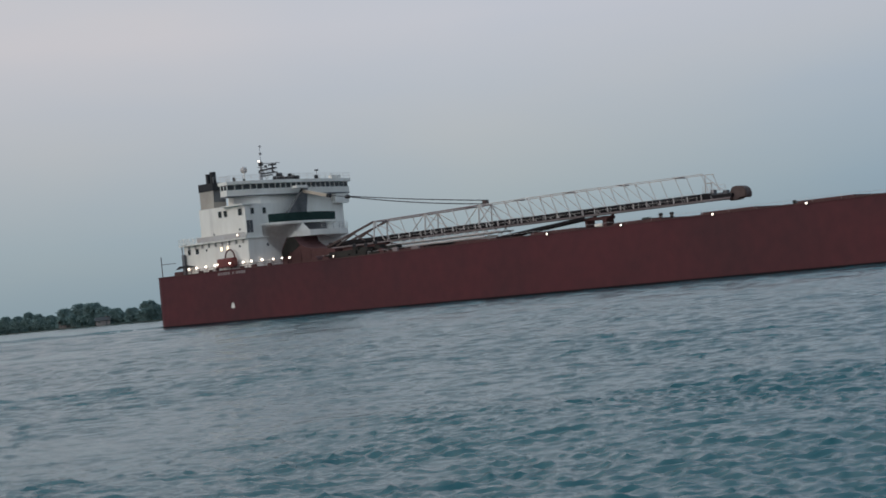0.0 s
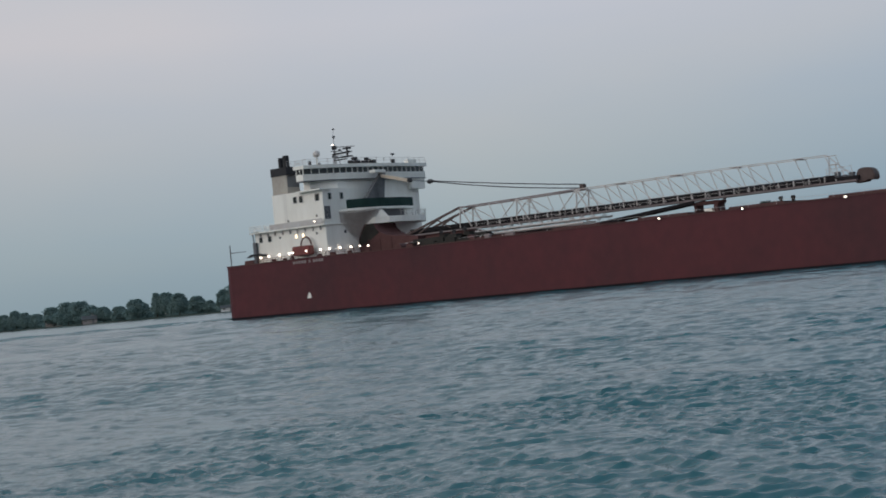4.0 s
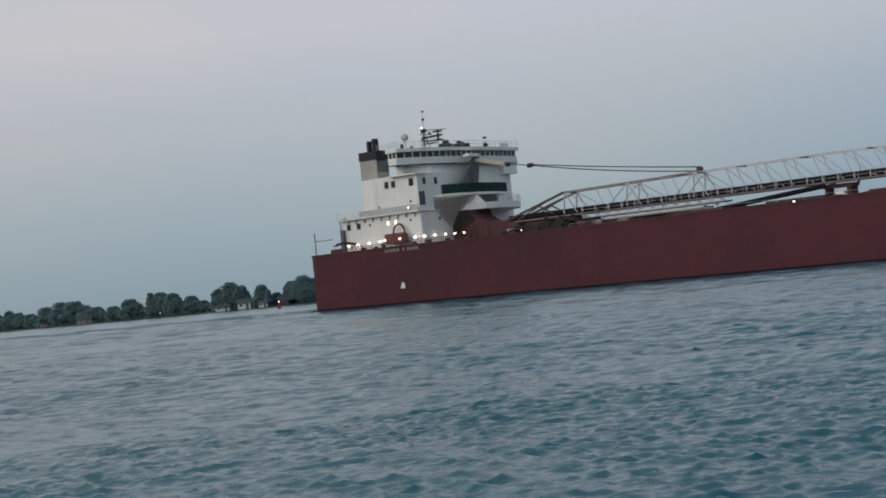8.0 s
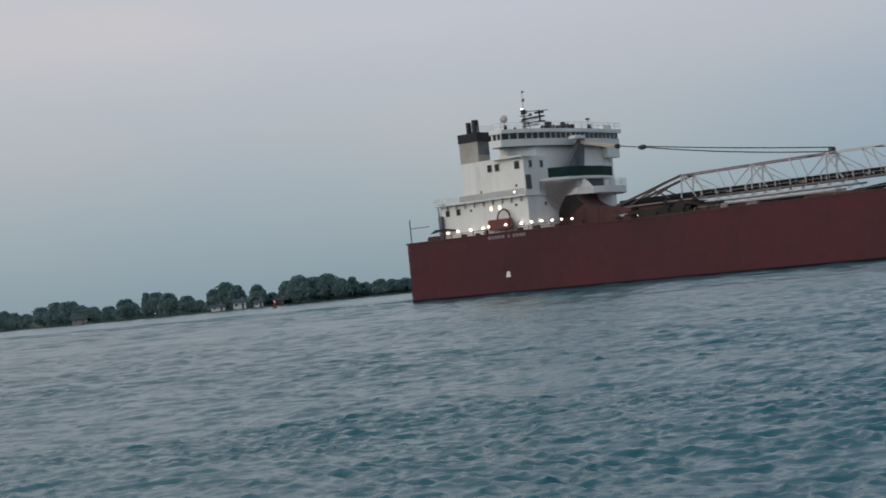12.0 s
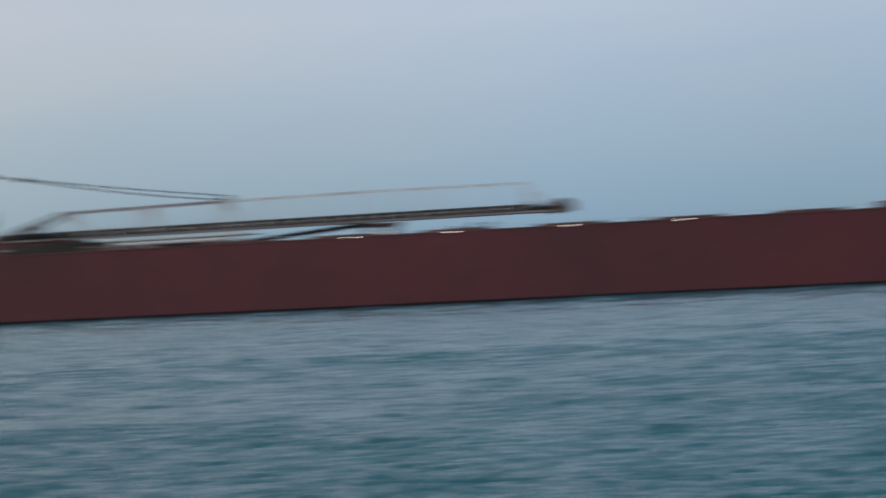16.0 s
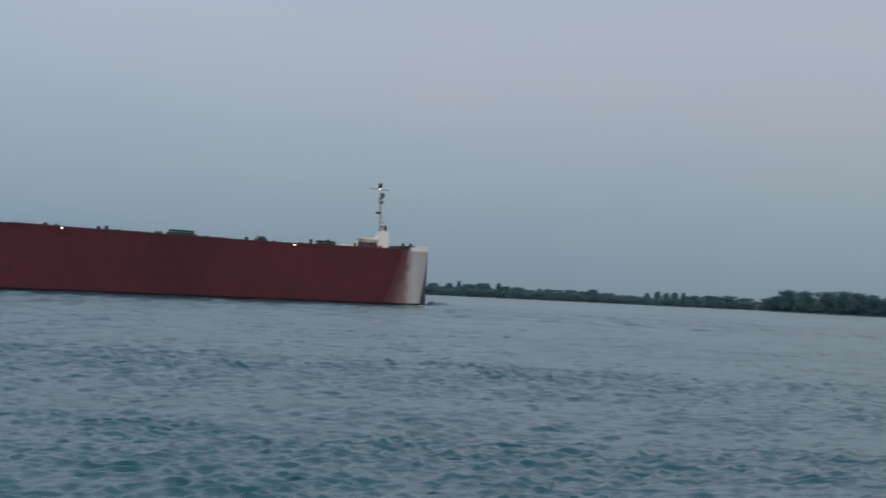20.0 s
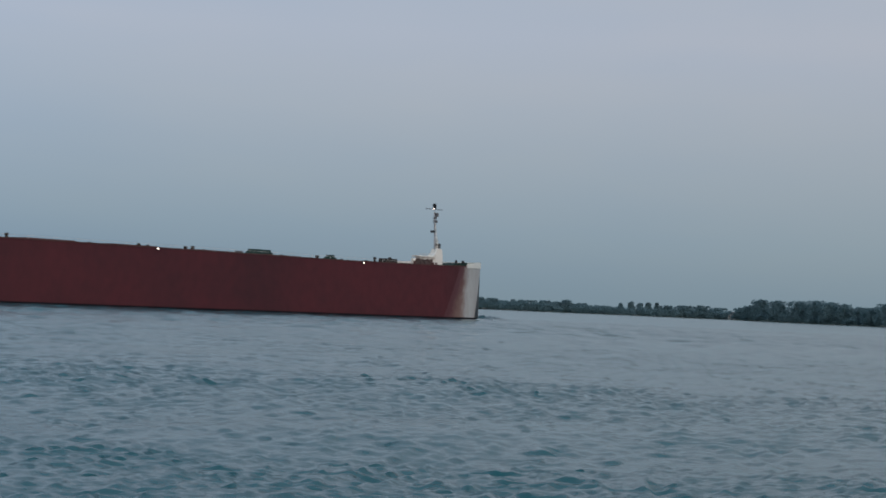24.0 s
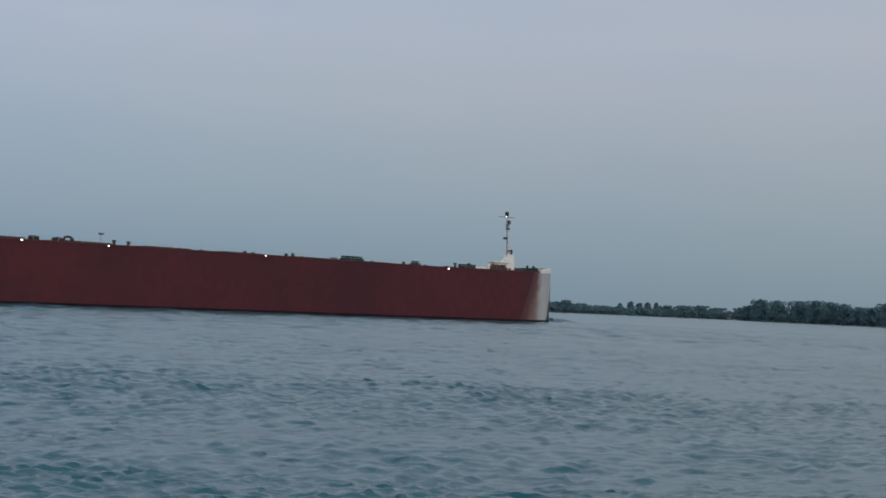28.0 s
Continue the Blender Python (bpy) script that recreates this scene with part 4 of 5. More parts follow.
# trunk coloured dark grey to paint the shadow below the rim
part("platform_core", prism(B(), [(22.6, 9), (25.6, 10), (25.6, 18), (22.6, 20)], 14.5, 16.1), M_GREY, ship, "trunk under the platform, dark grey as painted shade")
# hoist post: a raked triangular plate with an arm towards the boom
bm = B()
q = [bm.verts.new(p) for p in ((24.2, 7.8, 16.4), (25.0, 7.8, 16.4), (25.0, 13.6, 16.4), (24.2, 13.6, 16.4), (24.3, 14.0, 22.4), (24.9, 14.0, 22.4), (24.9, 14.9, 22.4), (24.3, 14.9, 22.4))]
for f in ((0, 3, 2, 1), (4, 5, 6, 7), (0, 1, 5, 4), (1, 2, 6, 5), (2, 3, 7, 6), (3, 0, 4, 7)):
    bm.faces.new([q[i] for i in f])
post = part("hoist_post", bm, M_MOTTLED_GREY, ship, "grey raked hoist post")
part("post_head", box(B(), 24.0, 25.3, 11.7, 14.6, 22.2, 22.7, 0.08), M_WHITE, post)
part("hoist_arm", beam(B(), (24.8, 13.8, 21.7), (31.8, 12.3, 20.15), 0.55, 0.5), M_TAN, post, "tan hoist arm")
part("sheave", rod(B(), (32.0, 12.0, 20.1), (32.0, 12.6, 20.1), 0.35, n=16), M_BLACK, post)
# red hopper house in front of the deckhouse, where the belts meet
bm = B()
slab_xz(bm, [(22.75, 8.0), (35.2, 8.0), (35.2, 10.7), (32.0, 11.2), (30.2, 11.35), (28.6, 11.62), (27.5, 12.1), (26.7, 12.8), (26.3, 13.72), (22.75, 13.72)], 9.0, 14.4)
part("hopper_house", bm, M_DARKRED, ship, "dark red loop-belt casing")
for x in (24.8, 27.2, 29.6):
    part("casing_rib", box(B(), x, x + 0.14, 8.9, 9.0, 8.1, 11.2), M_DARKRED, ship)
# flat panel on the casing: the cavity's shade under the cowl, painted dark
part("painted_casing_mouth", slab_xz(B(), [(22.8, 10.3), (22.8, 11.0), (23.6, 12.4), (24.6, 13.66), (26.22, 13.66), (26.6, 12.85), (27.3, 12.15), (25.6, 11.2), (24.0, 10.5)], 8.93, 8.99), M_OLIVE, ship, "flat dark panel painted as the shaded opening under the cowl")
part("boom_pivot_base", slab_xz(B(), [(33.0, 8.0), (46.0, 8.0), (46.0, 10.5), (43.0, 10.95), (33.4, 11.0)], 10.9, 13.7), M_DARKRED, ship, "dull red boom pivot frame")
part("belt_hood", box(B(), 35.6, 51.0, 6.2, 8.4, 8.0, 10.15, 0.4), M_OLIVE, ship, "dark tarpaulin-covered belt hood")
LX = 38.4
flood = part("flood_lamp", rod(B(), (LX, 4.6, 9.5), (LX + 0.2, 4.6, 9.5), 0.27, n=14), M_LAMP, ship, "lit white flood lamp that faces forward")
bm = box(B(), LX - 0.45, LX + 0.05, 4.3, 4.9, 9.22, 9.78, 0.03)
box(bm, LX + 0.05, LX + 0.42, 4.28, 4.33, 9.22, 9.78)
rod(bm, (LX - 0.2, 4.6, 8.0), (LX - 0.2, 4.6, 9.3), 0.06, n=6)
part("lamp_housing", bm, M_BLACK, flood)
part("casing_pipe", rod(B(), (32.9, 7.2, 9.55), (36.4, 6.8, 9.75), 0.16), M_LIGHTGREY, ship)

# stern gear
bm = rod(B(), (0.5, 1.2, 8.9), (0.5, 1.2, 12.7), 0.09)
rod(bm, (0.5, 1.2, 11.35), (4.2, 1.2, 11.35), 0.06)
part("ensign_staff", bm, M_GREY, ship, "grey ensign staff with a boom")
bm = box(B(), 6.5, 7.2, 0.6, 1.1, 8.6, 12.6, 0.05)
rod(bm, (6.6, 0.85, 12.5), (6.5, 0.85, 14.2), 0.1)
rod(bm, (6.5, 0.85, 14.2), (7.9, 0.85, 14.3), 0.08)
part("stern_davit", bm, M_GREY, ship, "dark grey stores davit")
bm = B()
slab_xz(bm, [(4.9, 10.15), (6.0, 10.65), (7.6, 10.7), (9.2, 10.4), (9.2, 10.2), (7.6, 10.35), (6.2, 10.35)], 0.4, 1.2)
part("boat_cover", bm, M_BLACK, ship, "dark folded cover")
for x in range(7, 35, 2):
    part("rail_post", rod(B(), (x, 0.3, 9.05), (x, 0.3, 9.75), 0.05, n=6), M_DARKRED, ship)
for z in (9.4, 9.72):
    part("rail_bar", rod(B(), (7, 0.3, z), (33, 0.3, z), 0.035, n=5), M_DARKRED, ship)
for x, w, z in ((10.6, 0.9, 9.5), (13.2, 0.7, 9.4), (15.0, 0.5, 9.7), (20.9, 0.8, 9.5), (23.6, 1.1, 9.55), (27.4, 0.8, 9.45), (31.0, 1.2, 9.6)):
    part("mooring_chock", box(B(), x, x + w, 0.4, 0.9, 8.0, z, 0.1), M_DARKRED, ship, "dull red mooring chock")
part("stern_fairlead", box(B(), -0.85, 0.4, 1.3, 2.1, 8.95, 9.09, 0.03), M_GREY, ship)
part("stern_winch", box(B(), 3.8, 6.2, 0.9, 3.4, 8.0, 9.75, 0.15), M_DARKRED, ship)
boat = part("rescue_boat", box(B(), 16.4, 20.4, -0.6, 0.6, 9.5, 11.05, 0.16), M_BOAT, ship, "dull red rescue boat in its cradle")
bm = B()
for i in range(9):
    a0, a1 = math.pi * i / 9, math.pi * (i + 1) / 9
    rod(bm, (18.7 + 1.15 * math.cos(a0), 0.5, 11.0 + 1.45 * math.sin(a0)), (18.7 + 1.15 * math.cos(a1), 0.5, 11.0 + 1.45 * math.sin(a1)), 0.14)
part("davit_arch", bm, M_DARKRED, boat, "dull red arched davit")
for x, w in ((15.9, 0.5), (16.55, 0.4), (17.1, 0.5), (17.75, 0.4), (18.3, 0.5), (19.4, 0.35), (20.3, 0.5), (20.95, 0.45), (21.55, 0.45), (22.1, 0.45)):
    part("name_bar", box(B(), x, x + w, -0.045, 0.02, 8.25, 8.7), M_CHORD, ship, "pale bar of worn lettering")
bm = B()
slab_xz(bm, [(18.35, 2.5), (19.3, 2.5), (19.15, 3.3), (18.75, 3.45)], -0.05, 0.02)
part("hull_mark", bm, M_WHITE, ship, "small white painted mark on the hull")
mach = part("deck_machinery", box(B(), 41.6, 49.4, 4.4, 8.2, 8.0, 9.9, 0.6), M_OLIVE, ship, "dark tarpaulin-covered deck machinery")
for x0, x1, z, y in ((42.0, 44.2, 10.5, 4.6), (44.0, 46.8, 10.25, 4.1), (46.4, 48.6, 10.45, 5.0), (48.2, 50.4, 9.6, 4.3), (40.2, 41.8, 9.5, 4.8)):
    part("tarpaulin_hump", box(B(), x0, x1, y, y + 2.6, 8.0, z, 0.55), M_OLIVE, mach)
for x, z in ((43.1, 10.75), (45.6, 10.6), (47.7, 10.8)):
    part("hand_wheel", rod(B(), (x, 4.9, z), (x, 5.1, z), 0.32, n=12), M_BLACK, mach)
part("pipe_end", rod(B(), (37.4, 4.0, 9.52), (39.8, 4.0, 9.62), 0.13), M_OLIVE, ship, "dark hose pipe")
part("hose_box", box(B(), 52.2, 53.2, 3.7, 4.2, 8.6, 9.6, 0.05), M_CHORD, ship, "small pale hose box")
part("deck_plate", box(B(), 56.0, 57.6, 3.7, 4.2, 8.5, 9.35, 0.05), M_CHORD, ship)
for x in (34.5, 37.0, 49.0):
    part("winch", rod(B(), (x, 4.5, 9.0), (x, 6.5, 9.0), 0.75, n=16), M_DARKRED, ship)

# ---- unloading boom: two lattice sides, a belt between them ----
N1, N2 = 10.6, 14.0
boom = part("boom_belt", beam(B(), (31.8, 12.3, 11.35), (109.2, 12.3, 11.5), 3.0, 0.5), M_BELT, ship, "black conveyor belt along the boom")


def chord_z(x):
    return float(np.interp(x, (43.0, 65.0, 86.0, 105.0), (14.5, 14.85, 15.0, 14.9)))


nodes = [43.0 + 62.0 * i / 13 for i in range(14)]
for y in (N1, N2):
    part("top_chord", beam(B(), (43, y, 14.5), (65, y, 14.85), 0.2, 0.2), M_CHORD, boom, "faded pink-brown top chord")
    part("top_chord", beam(beam(B(), (65, y, 14.85), (86, y, 15.0), 0.13, 0.13), (86, y, 15.0), (105, y, 14.9), 0.1, 0.1), M_LIGHTGREY, boom, "pale grey top chord")
    part("bottom_chord", beam(B(), (32.0, y, 10.98), (109.0, y, 11.12), 0.22, 0.2), M_CHORD, boom, "faded pink-brown bottom chord")
    part("belt_side", beam(B(), (32.5, y - 0.02, 11.7), (106.0, y - 0.02, 11.84), 0.12, 0.5), M_BELT, boom)
    part("back_leg", beam(B(), (31.8, y, 11.2), (43.0, y, 14.5), 0.32, 0.32), M_BROWN, boom, "heavy raked back leg")
    part("back_leg", beam(B(), (34.2, y, 11.2), (39.2, y, 13.3), 0.2, 0.2), M_BROWN, boom)
    part("back_brace", beam(B(), (38.2, y, 12.95), (40.8, y, 11.5), 0.18, 0.18), M_BROWN, boom)
    for x in (43.0, 54.0, 65.0):
        for dx, r in ((-0.3, 0.13), (2.0, 0.13), (5.6, 0.07)):
            part("lattice_post", rod(B(), (x, y, chord_z(x)), (x + dx, y, 11.3), r, n=6), M_LIGHTGREY, boom)
        if x < 60:
            part("lattice_post", rod(B(), (x + 5.6, y, chord_z(x + 5.6)), (x + 6.9, y, 11.3), 0.07, n=6), M_LIGHTGREY, boom)
            part("lattice_diagonal", rod(B(), (x + 11, y, chord_z(x + 11)), (x + 7.2, y, 11.3), 0.09, n=6), M_LIGHTGREY, boom)
    for i in range(9):
        x = 70.0 + i * 4.35
        part("lattice_post", rod(B(), (x, y, chord_z(x)), (x + 1.3, y, 11.3), 0.085 - 0.004 * i, n=6), M_LIGHTGREY, boom)
        if i < 6:
            part("lattice_diagonal", rod(B(), (x, y, chord_z(x)), (x + 4.2, y, 11.3), 0.07 - 0.004 * i, n=6), M_LIGHTGREY, boom)
    # deep under-truss over the first half
    part("under_chord", beam(beam(B(), (45.0, y, 9.5), (68.0, y, 9.35), 0.26, 0.26), (68.0, y, 9.35), (84.5, y, 10.8), 0.34, 0.38), M_BELT, boom)
    part("service_pipe", rod(B(), (45.5, y - 0.3, 10.3), (69.0, y - 0.3, 10.35), 0.12), M_LIGHTGREY, boom)
    part("service_pipe", rod(B(), (47.5, y - 0.4, 9.75), (66.0, y - 0.4, 9.8), 0.16), M_LIGHTGREY, boom)
    for i in range(12):
        x = 45.5 + i * 1.9
        part("under_brace", beam(B(), (x, y, 9.9), (x + 0.95, y, 10.9), 0.1, 0.1), M_LIGHTGREY, boom)
        part("under_brace", beam(B(), (x + 0.95, y, 10.9), (x + 1.9, y, 9.9), 0.1, 0.1), M_LIGHTGREY, boom)
for i in range(27):
    x = 46.0 + i * 2.25
    part("belt_frame", beam(B(), (x, N1 - 0.1, 11.25), (x, N1 - 0.1, 11.95), 0.16, 0.14), M_LIGHTGREY, boom)
for x in nodes[::2]:
    part("cross_tie", rod(B(), (x, N1, chord_z(x)), (x, N2, chord_z(x)), 0.1, n=6), M_CHORD, boom)
part("walkway_rail", rail(B(), [(46, N1 - 0.5, 11.0), (104, N1 - 0.5, 11.15)], 1.0, 2, 2.4, 0.03), M_LIGHTGREY, boom, "thin pale walkway railing")
part("strut_head", box(B(), 64.8, 65.5, 11.8, 12.8, 14.8, 15.65, 0.1), M_BROWN, boom, "sheave head on the top chord")
head = [(108.4, 10.7), (109.9, 10.8), (110.2, 11.2), (110.7, 10.95), (111.05, 10.9), (111.2, 11.5), (111.0, 12.2), (110.5, 12.6), (109.8, 12.7), (109.0, 12.6), (108.6, 11.9)]
bm = slab_xz(B(), head, 11.3, 13.2)
bmesh.ops.bevel(bm, geom=list(bm.edges), offset=0.12, segments=2, affect="EDGES")
part("boom_head", bm, M_BROWN, boom, "rust-brown rounded discharge hood")
bm = slab_xz(B(), [(103.5, 11.05), (108.8, 10.9), (108.8, 11.45), (106.0, 11.75), (103.5, 11.7)], 10.9, 13.7)
part("head_frame", bm, M_CHORD, boom)
for x, w, z in ((104.2, 0.5, 12.2), (105.6, 0.7, 12.5), (106.7, 0.6, 12.0), (107.6, 0.7, 12.3)):
    part("head_gear", box(B(), x, x + w, 11.2, 12.0, 11.5, z, 0.06), M_GREY, boom)
bm = rail(B(), [(104.8, N1, 11.9), (108.4, N1, 12.0)], 1.1, 2, 1.2)
rod(bm, (105.0, N1, 14.9), (108.0, N1, 12.2), 0.06)
rod(bm, (105.2, N1, 12.0), (105.4, N1, 14.6), 0.08)
rod(bm, (106.4, N1, 12.0), (106.2, N1, 13.6), 0.08)
rod(bm, (105.2, N1, 13.5), (106.4, N1, 13.5), 0.08)
part("head_platform", bm, M_LIGHTGREY, boom)
# rest under the boom
bm = box(B(), 84.1, 84.5, 11.2, 13.4, 8.0, 10.4, 0.05)
box(bm, 87.2, 87.9, 11.2, 13.4, 8.0, 10.4, 0.05)
box(bm, 83.8, 88.2, 11.2, 13.4, 10.25, 10.75, 0.08)
beam(bm, (88.0, 11.6, 10.3), (89.0, 11.6, 10.85), 0.3, 0.2)
part("boom_rest", bm, M_DARKRED, ship, "dark steel saddle that carries the boom")
part("rest_tank", box(B(), 85.0, 87.0, 11.4, 12.9, 8.7, 9.7, 0.35), M_WHITE, ship, "small white tank in the saddle")
# wires from the hoist arm to the boom
bm = rod(B(), (32.0, 12.3, 20.15), (36.0, 12.3, 19.45), 0.07, n=6)
part("hoist_wire", bm, M_WIRE, ship)
bm = B()
bmesh.ops.create_uvsphere(bm, u_segments=12, v_segments=8, radius=0.42, matrix=Matrix.Translation((36.2, 12.3, 19.42)) @ Matrix.Diagonal((1.7, 0.7, 0.9, 1)))
part("wire_block", bm, M_WIRE, ship, smooth=True)


def sagging(a, b, sag, r):
    bm = B()
    a, b = Vector(a), Vector(b)
    pts = [a.lerp(b, s) - Vector((0, 0, 4 * sag * s * (1 - s))) for s in (i / 14 for i in range(15))]
    prev = None
    for p in pts:
        ring = [bm.verts.new(p + Vector((0, math.cos(a) * r, math.sin(a) * r))) for a in (math.tau * j / 6 for j in range(6))]
        if prev:
            for j in range(6):
                bm.faces.new((prev[j], prev[(j + 1) % 6], ring[(j + 1) % 6], ring[j]))
        prev = ring
    part("hoist_wire", bm, M_WIRE, ship)


sagging((36.5, 12.0, 19.5), (65.2, 12.0, 15.6), 0.15, 0.09)
sagging((36.5, 12.6, 19.35), (65.0, 12.6, 15.05), 0.35, 0.09)

# ---- long deck: hatches, vents, lockers, lamps ----
for i in range(15):
    x = 53.5 + 14.45 * i
    if x > 262:
        break
    c = part("hatch_coaming", box(B(), x - 4.3, x + 4.3, 4.6, BEAM - 4.6, 8.0, 8.95, 0.05), M_DARKRED, ship)
    part("hatch_cover", box(B(), x - 4.1, x + 4.1, 4.9, BEAM - 4.9, 8.95, 9.3, 0.08), M_DARKRED, c, "dull red steel hatch cover")
for x, z in ((99.1, 10.05), (100.9, 10.0), (119.9, 9.55), (123.3, 9.3), (204.6, 9.9), (207.2, 9.85), (221.0, 9.4), (229.7, 9.65), (231.4, 9.55), (235.4, 9.3), (238.5, 9.75), (239.9, 9.85), (242.0, 9.45), (277.4, 9.55), (281.2, 9.6), (266.0, 9.8), (271.6, 9.5), (273.0, 9.4), (279.5, 10.2), (283.2, 10.35), (258.2, 9.5)):
    v = part("deck_vent", rod(B(), (x, 8.0, 8.0), (x, 8.0, z - 0.2), 0.24, n=10), M_OLIVE, ship, "grey mushroom vent")
    part("vent_cap", rod(B(), (x, 8.0, z - 0.3), (x, 8.0, z), 0.34, 0.26, 12), M_OLIVE, v)
for x0, x1, y0, y1, z, mat, name, label in (
        (148.5, 154.0, 6.5, 10.0, 9.9, M_DARKRED, "deck_locker", "dark red raised deck locker"),
        (160.5, 164.5, 25.0, 27.0, 10.85, M_GREEN, "deck_house_small", "dark green control cabin"),
        (251.0, 255.9, 7.2, 9.0, 10.08, M_GREEN, "covered_stack", "dark green canvas-covered stack"),
        (267.9, 270.0, 7.2, 8.8, 10.02, M_GREEN, "covered_stack", "dark green canvas-covered stack"),
        (96.4, 97.5, 7.0, 8.4, 9.65, M_GREEN, "deck_locker", "small dark green deck locker"),
        (98.1, 98.9, 7.0, 8.0, 9.45, M_GREEN, "deck_locker", "small dark green deck locker"),
        (91.0, 91.8, 7.0, 8.0, 9.15, M_GREEN, "deck_locker", "small dark green deck locker"),
        (276.4, 278.4, 7.2, 8.4, 9.45, M_GREEN, "deck_locker", "small dark green deck locker"),
        (248.5, 249.4, 7.2, 8.4, 9.6, M_GREY, "deck_locker", "small grey deck locker"),
        (190.4, 191.6, 7.6, 8.8, 9.75, M_OLIVE, "deck_locker", "dark deck locker"),
        (194.3, 195.4, 7.6, 8.8, 9.75, M_OLIVE, "deck_locker", "dark deck locker"),
        (281.3, 284.4, 7.2, 9.0, 10.1, M_OLIVE, "windlass_house", "dark windlass house")):
    soft_top = name == "covered_stack"
    part(name, box(B(), x0, x1, y0, y1, 8.0, z, 0.42 if soft_top else 0.1), mat, ship, label, smooth=soft_top)
bm = B()
for s in range(7):
    a0, a1 = math.pi * s / 7, math.pi * (s + 1) / 7
    beam(bm, (196.6 + 0.8 * math.cos(a0), 8.0, 9.2 + 0.75 * math.sin(a0)), (196.6 + 0.8 * math.cos(a1), 8.0, 9.2 + 0.75 * math.sin(a1)), 0.5, 0.25)
box(bm, 195.7, 196.0, 7.7, 8.3, 8.0, 9.2)
box(bm, 197.2, 197.5, 7.7, 8.3, 8.0, 9.2)
part("hatch_crane", bm, M_OLIVE, ship, "small dark arched hatch crane leg")
sign = part("signal_post", rod(B(), (202.2, 8.0, 8.0), (202.2, 8.0, 10.6), 0.06), M_MAST, ship)
part("signal_head", box(B(), 201.8, 202.7, 7.9, 8.1, 10.55, 10.85, 0.04), M_GREY, sign)
for x in (84.8, 97.4, 111.8, 125.4, 154.6, 183.9, 198.0, 227.2, 269.0):
    lamp(x, -0.24, 8.72 if x < 200 else 8.82, 0.11 if x in (198.0, 227.2) else 0.13, back=2.3)
# thin deck-edge wire rail along the ship
bm = B()
for x in range(50, 282, 4):
    rod(bm, (x, 0.35, sheer(x)), (x, 0.35, sheer(x) + 0.5), 0.025, n=4)
rod(bm, (50, 0.35, sheer(50) + 0.48), (168, 0.35, sheer(168) + 0.48), 0.018, n=4)
rod(bm, (168, 0.35, sheer(168) + 0.48), (280, 0.35, sheer(235) + 0.5), 0.018, n=4)
part("deck_edge_rail", bm, M_LIGHTGREY, ship, "thin wire rail along the deck edge")

# ---- bow gear ----
fore = part("forward_house", box(B(), 294.6, 298.6, 11.6, 13.0, 8.0, 11.0, 0.06), M_WHITE, ship, "small white house at the bow")
part("house_roof", box(B(), 293.9, 298.7, 11.2, 13.1, 11.0, 11.25, 0.05), M_WHITE, fore, "white overhanging roof")
part("house_door", box(B(), 297.0, 297.8, 11.52, 11.6, 8.9, 10.7), M_BROWN, fore)
part("house_rail", rail(B(), [(294.2, 11.4, 11.25), (298.4, 11.4, 11.25)], 0.4, 2, 1.3, 0.03), M_LIGHTGREY, fore)
bm = slab_xz(B(), [(298.4, 8.0), (302.1, 8.0), (302.0, 11.3), (301.75, 12.75), (300.5, 12.85), (300.1, 12.0), (299.5, 11.4), (298.4, 11.3)], MID - 0.7, MID + 0.7)
bmesh.ops.bevel(bm, geom=list(bm.edges), offset=0.03, segments=2, affect="EDGES")
part("mast_foot", bm, M_WHITE, ship, "white tapered mast foot")
part("winch_frame", box(B(), 293.5, 296.9, 11.4, 12.1, 8.0, 10.45, 0.1), M_BROWN, ship, "rusty brown winch frame")
# white box added for the pale strip that the warm lamp lights
part("lit_strip_box", box(B(), 292.4, 293.2, 11.3, 11.9, 8.0, 10.65, 0.05), M_WHITE, ship, "narrow white box added for a lamp-lit strip")
fm = part("foremast", rod(B(), (300.6, MID, 11.0), (299.9, MID, 21.0), 0.17, 0.08), M_MAST, ship, "thin dull grey foremast")
bm = rod(B(), (301.2, MID, 11.0), (300.5, MID, 15.0), 0.2, 0.09)
rod(bm, (301.1, MID - 0.6, 11.0), (300.3, MID, 17.5), 0.07)
part("mast_leg", bm, M_WHITE, fm)
part("cross_arm", rod(B(), (297.6, MID, 20.1), (302.1, MID, 20.1), 0.06), M_GREY, fm)
for z in range(12, 20):
    part("rung", rod(B(), (299.95, MID - 0.25, z + 0.3), (300.6, MID - 0.25, z + 0.3), 0.03, n=5), M_GREY, fm)
for x, z, w, h, mat in ((301.35, 13.35, 0.8, 0.9, M_BLACK), (300.6, 13.5, 0.3, 0.4, M_GREY), (301.0, 14.3, 0.3, 0.3, M_MAST), (299.75, 15.95, 0.7, 0.4, M_BLACK), (300.35, 17.85, 0.6, 0.5, M_GREY), (300.6, 19.1, 0.55, 0.75, M_GREY), (300.2, 18.5, 0.35, 0.5, M_GREY), (299.95, 20.7, 0.42, 0.9, M_BLACK)):
    part("lamp_box", box(B(), x - w / 2, x + w / 2, MID - 0.3, MID + 0.3, z - h / 2, z + h / 2, 0.04), mat, fm)
bm = B()
bmesh.ops.create_icosphere(bm, subdivisions=2, radius=0.1, matrix=Matrix.Translation((299.45, MID - 0.35, 20.15)))
part("masthead_lamp", bm, M_LAMP, fm, "lit white masthead lamp", smooth=True)
bm = B()
bmesh.ops.create_icosphere(bm, subdivisions=2, radius=0.13, matrix=Matrix.Translation((293.9, 11.0, 10.15)))
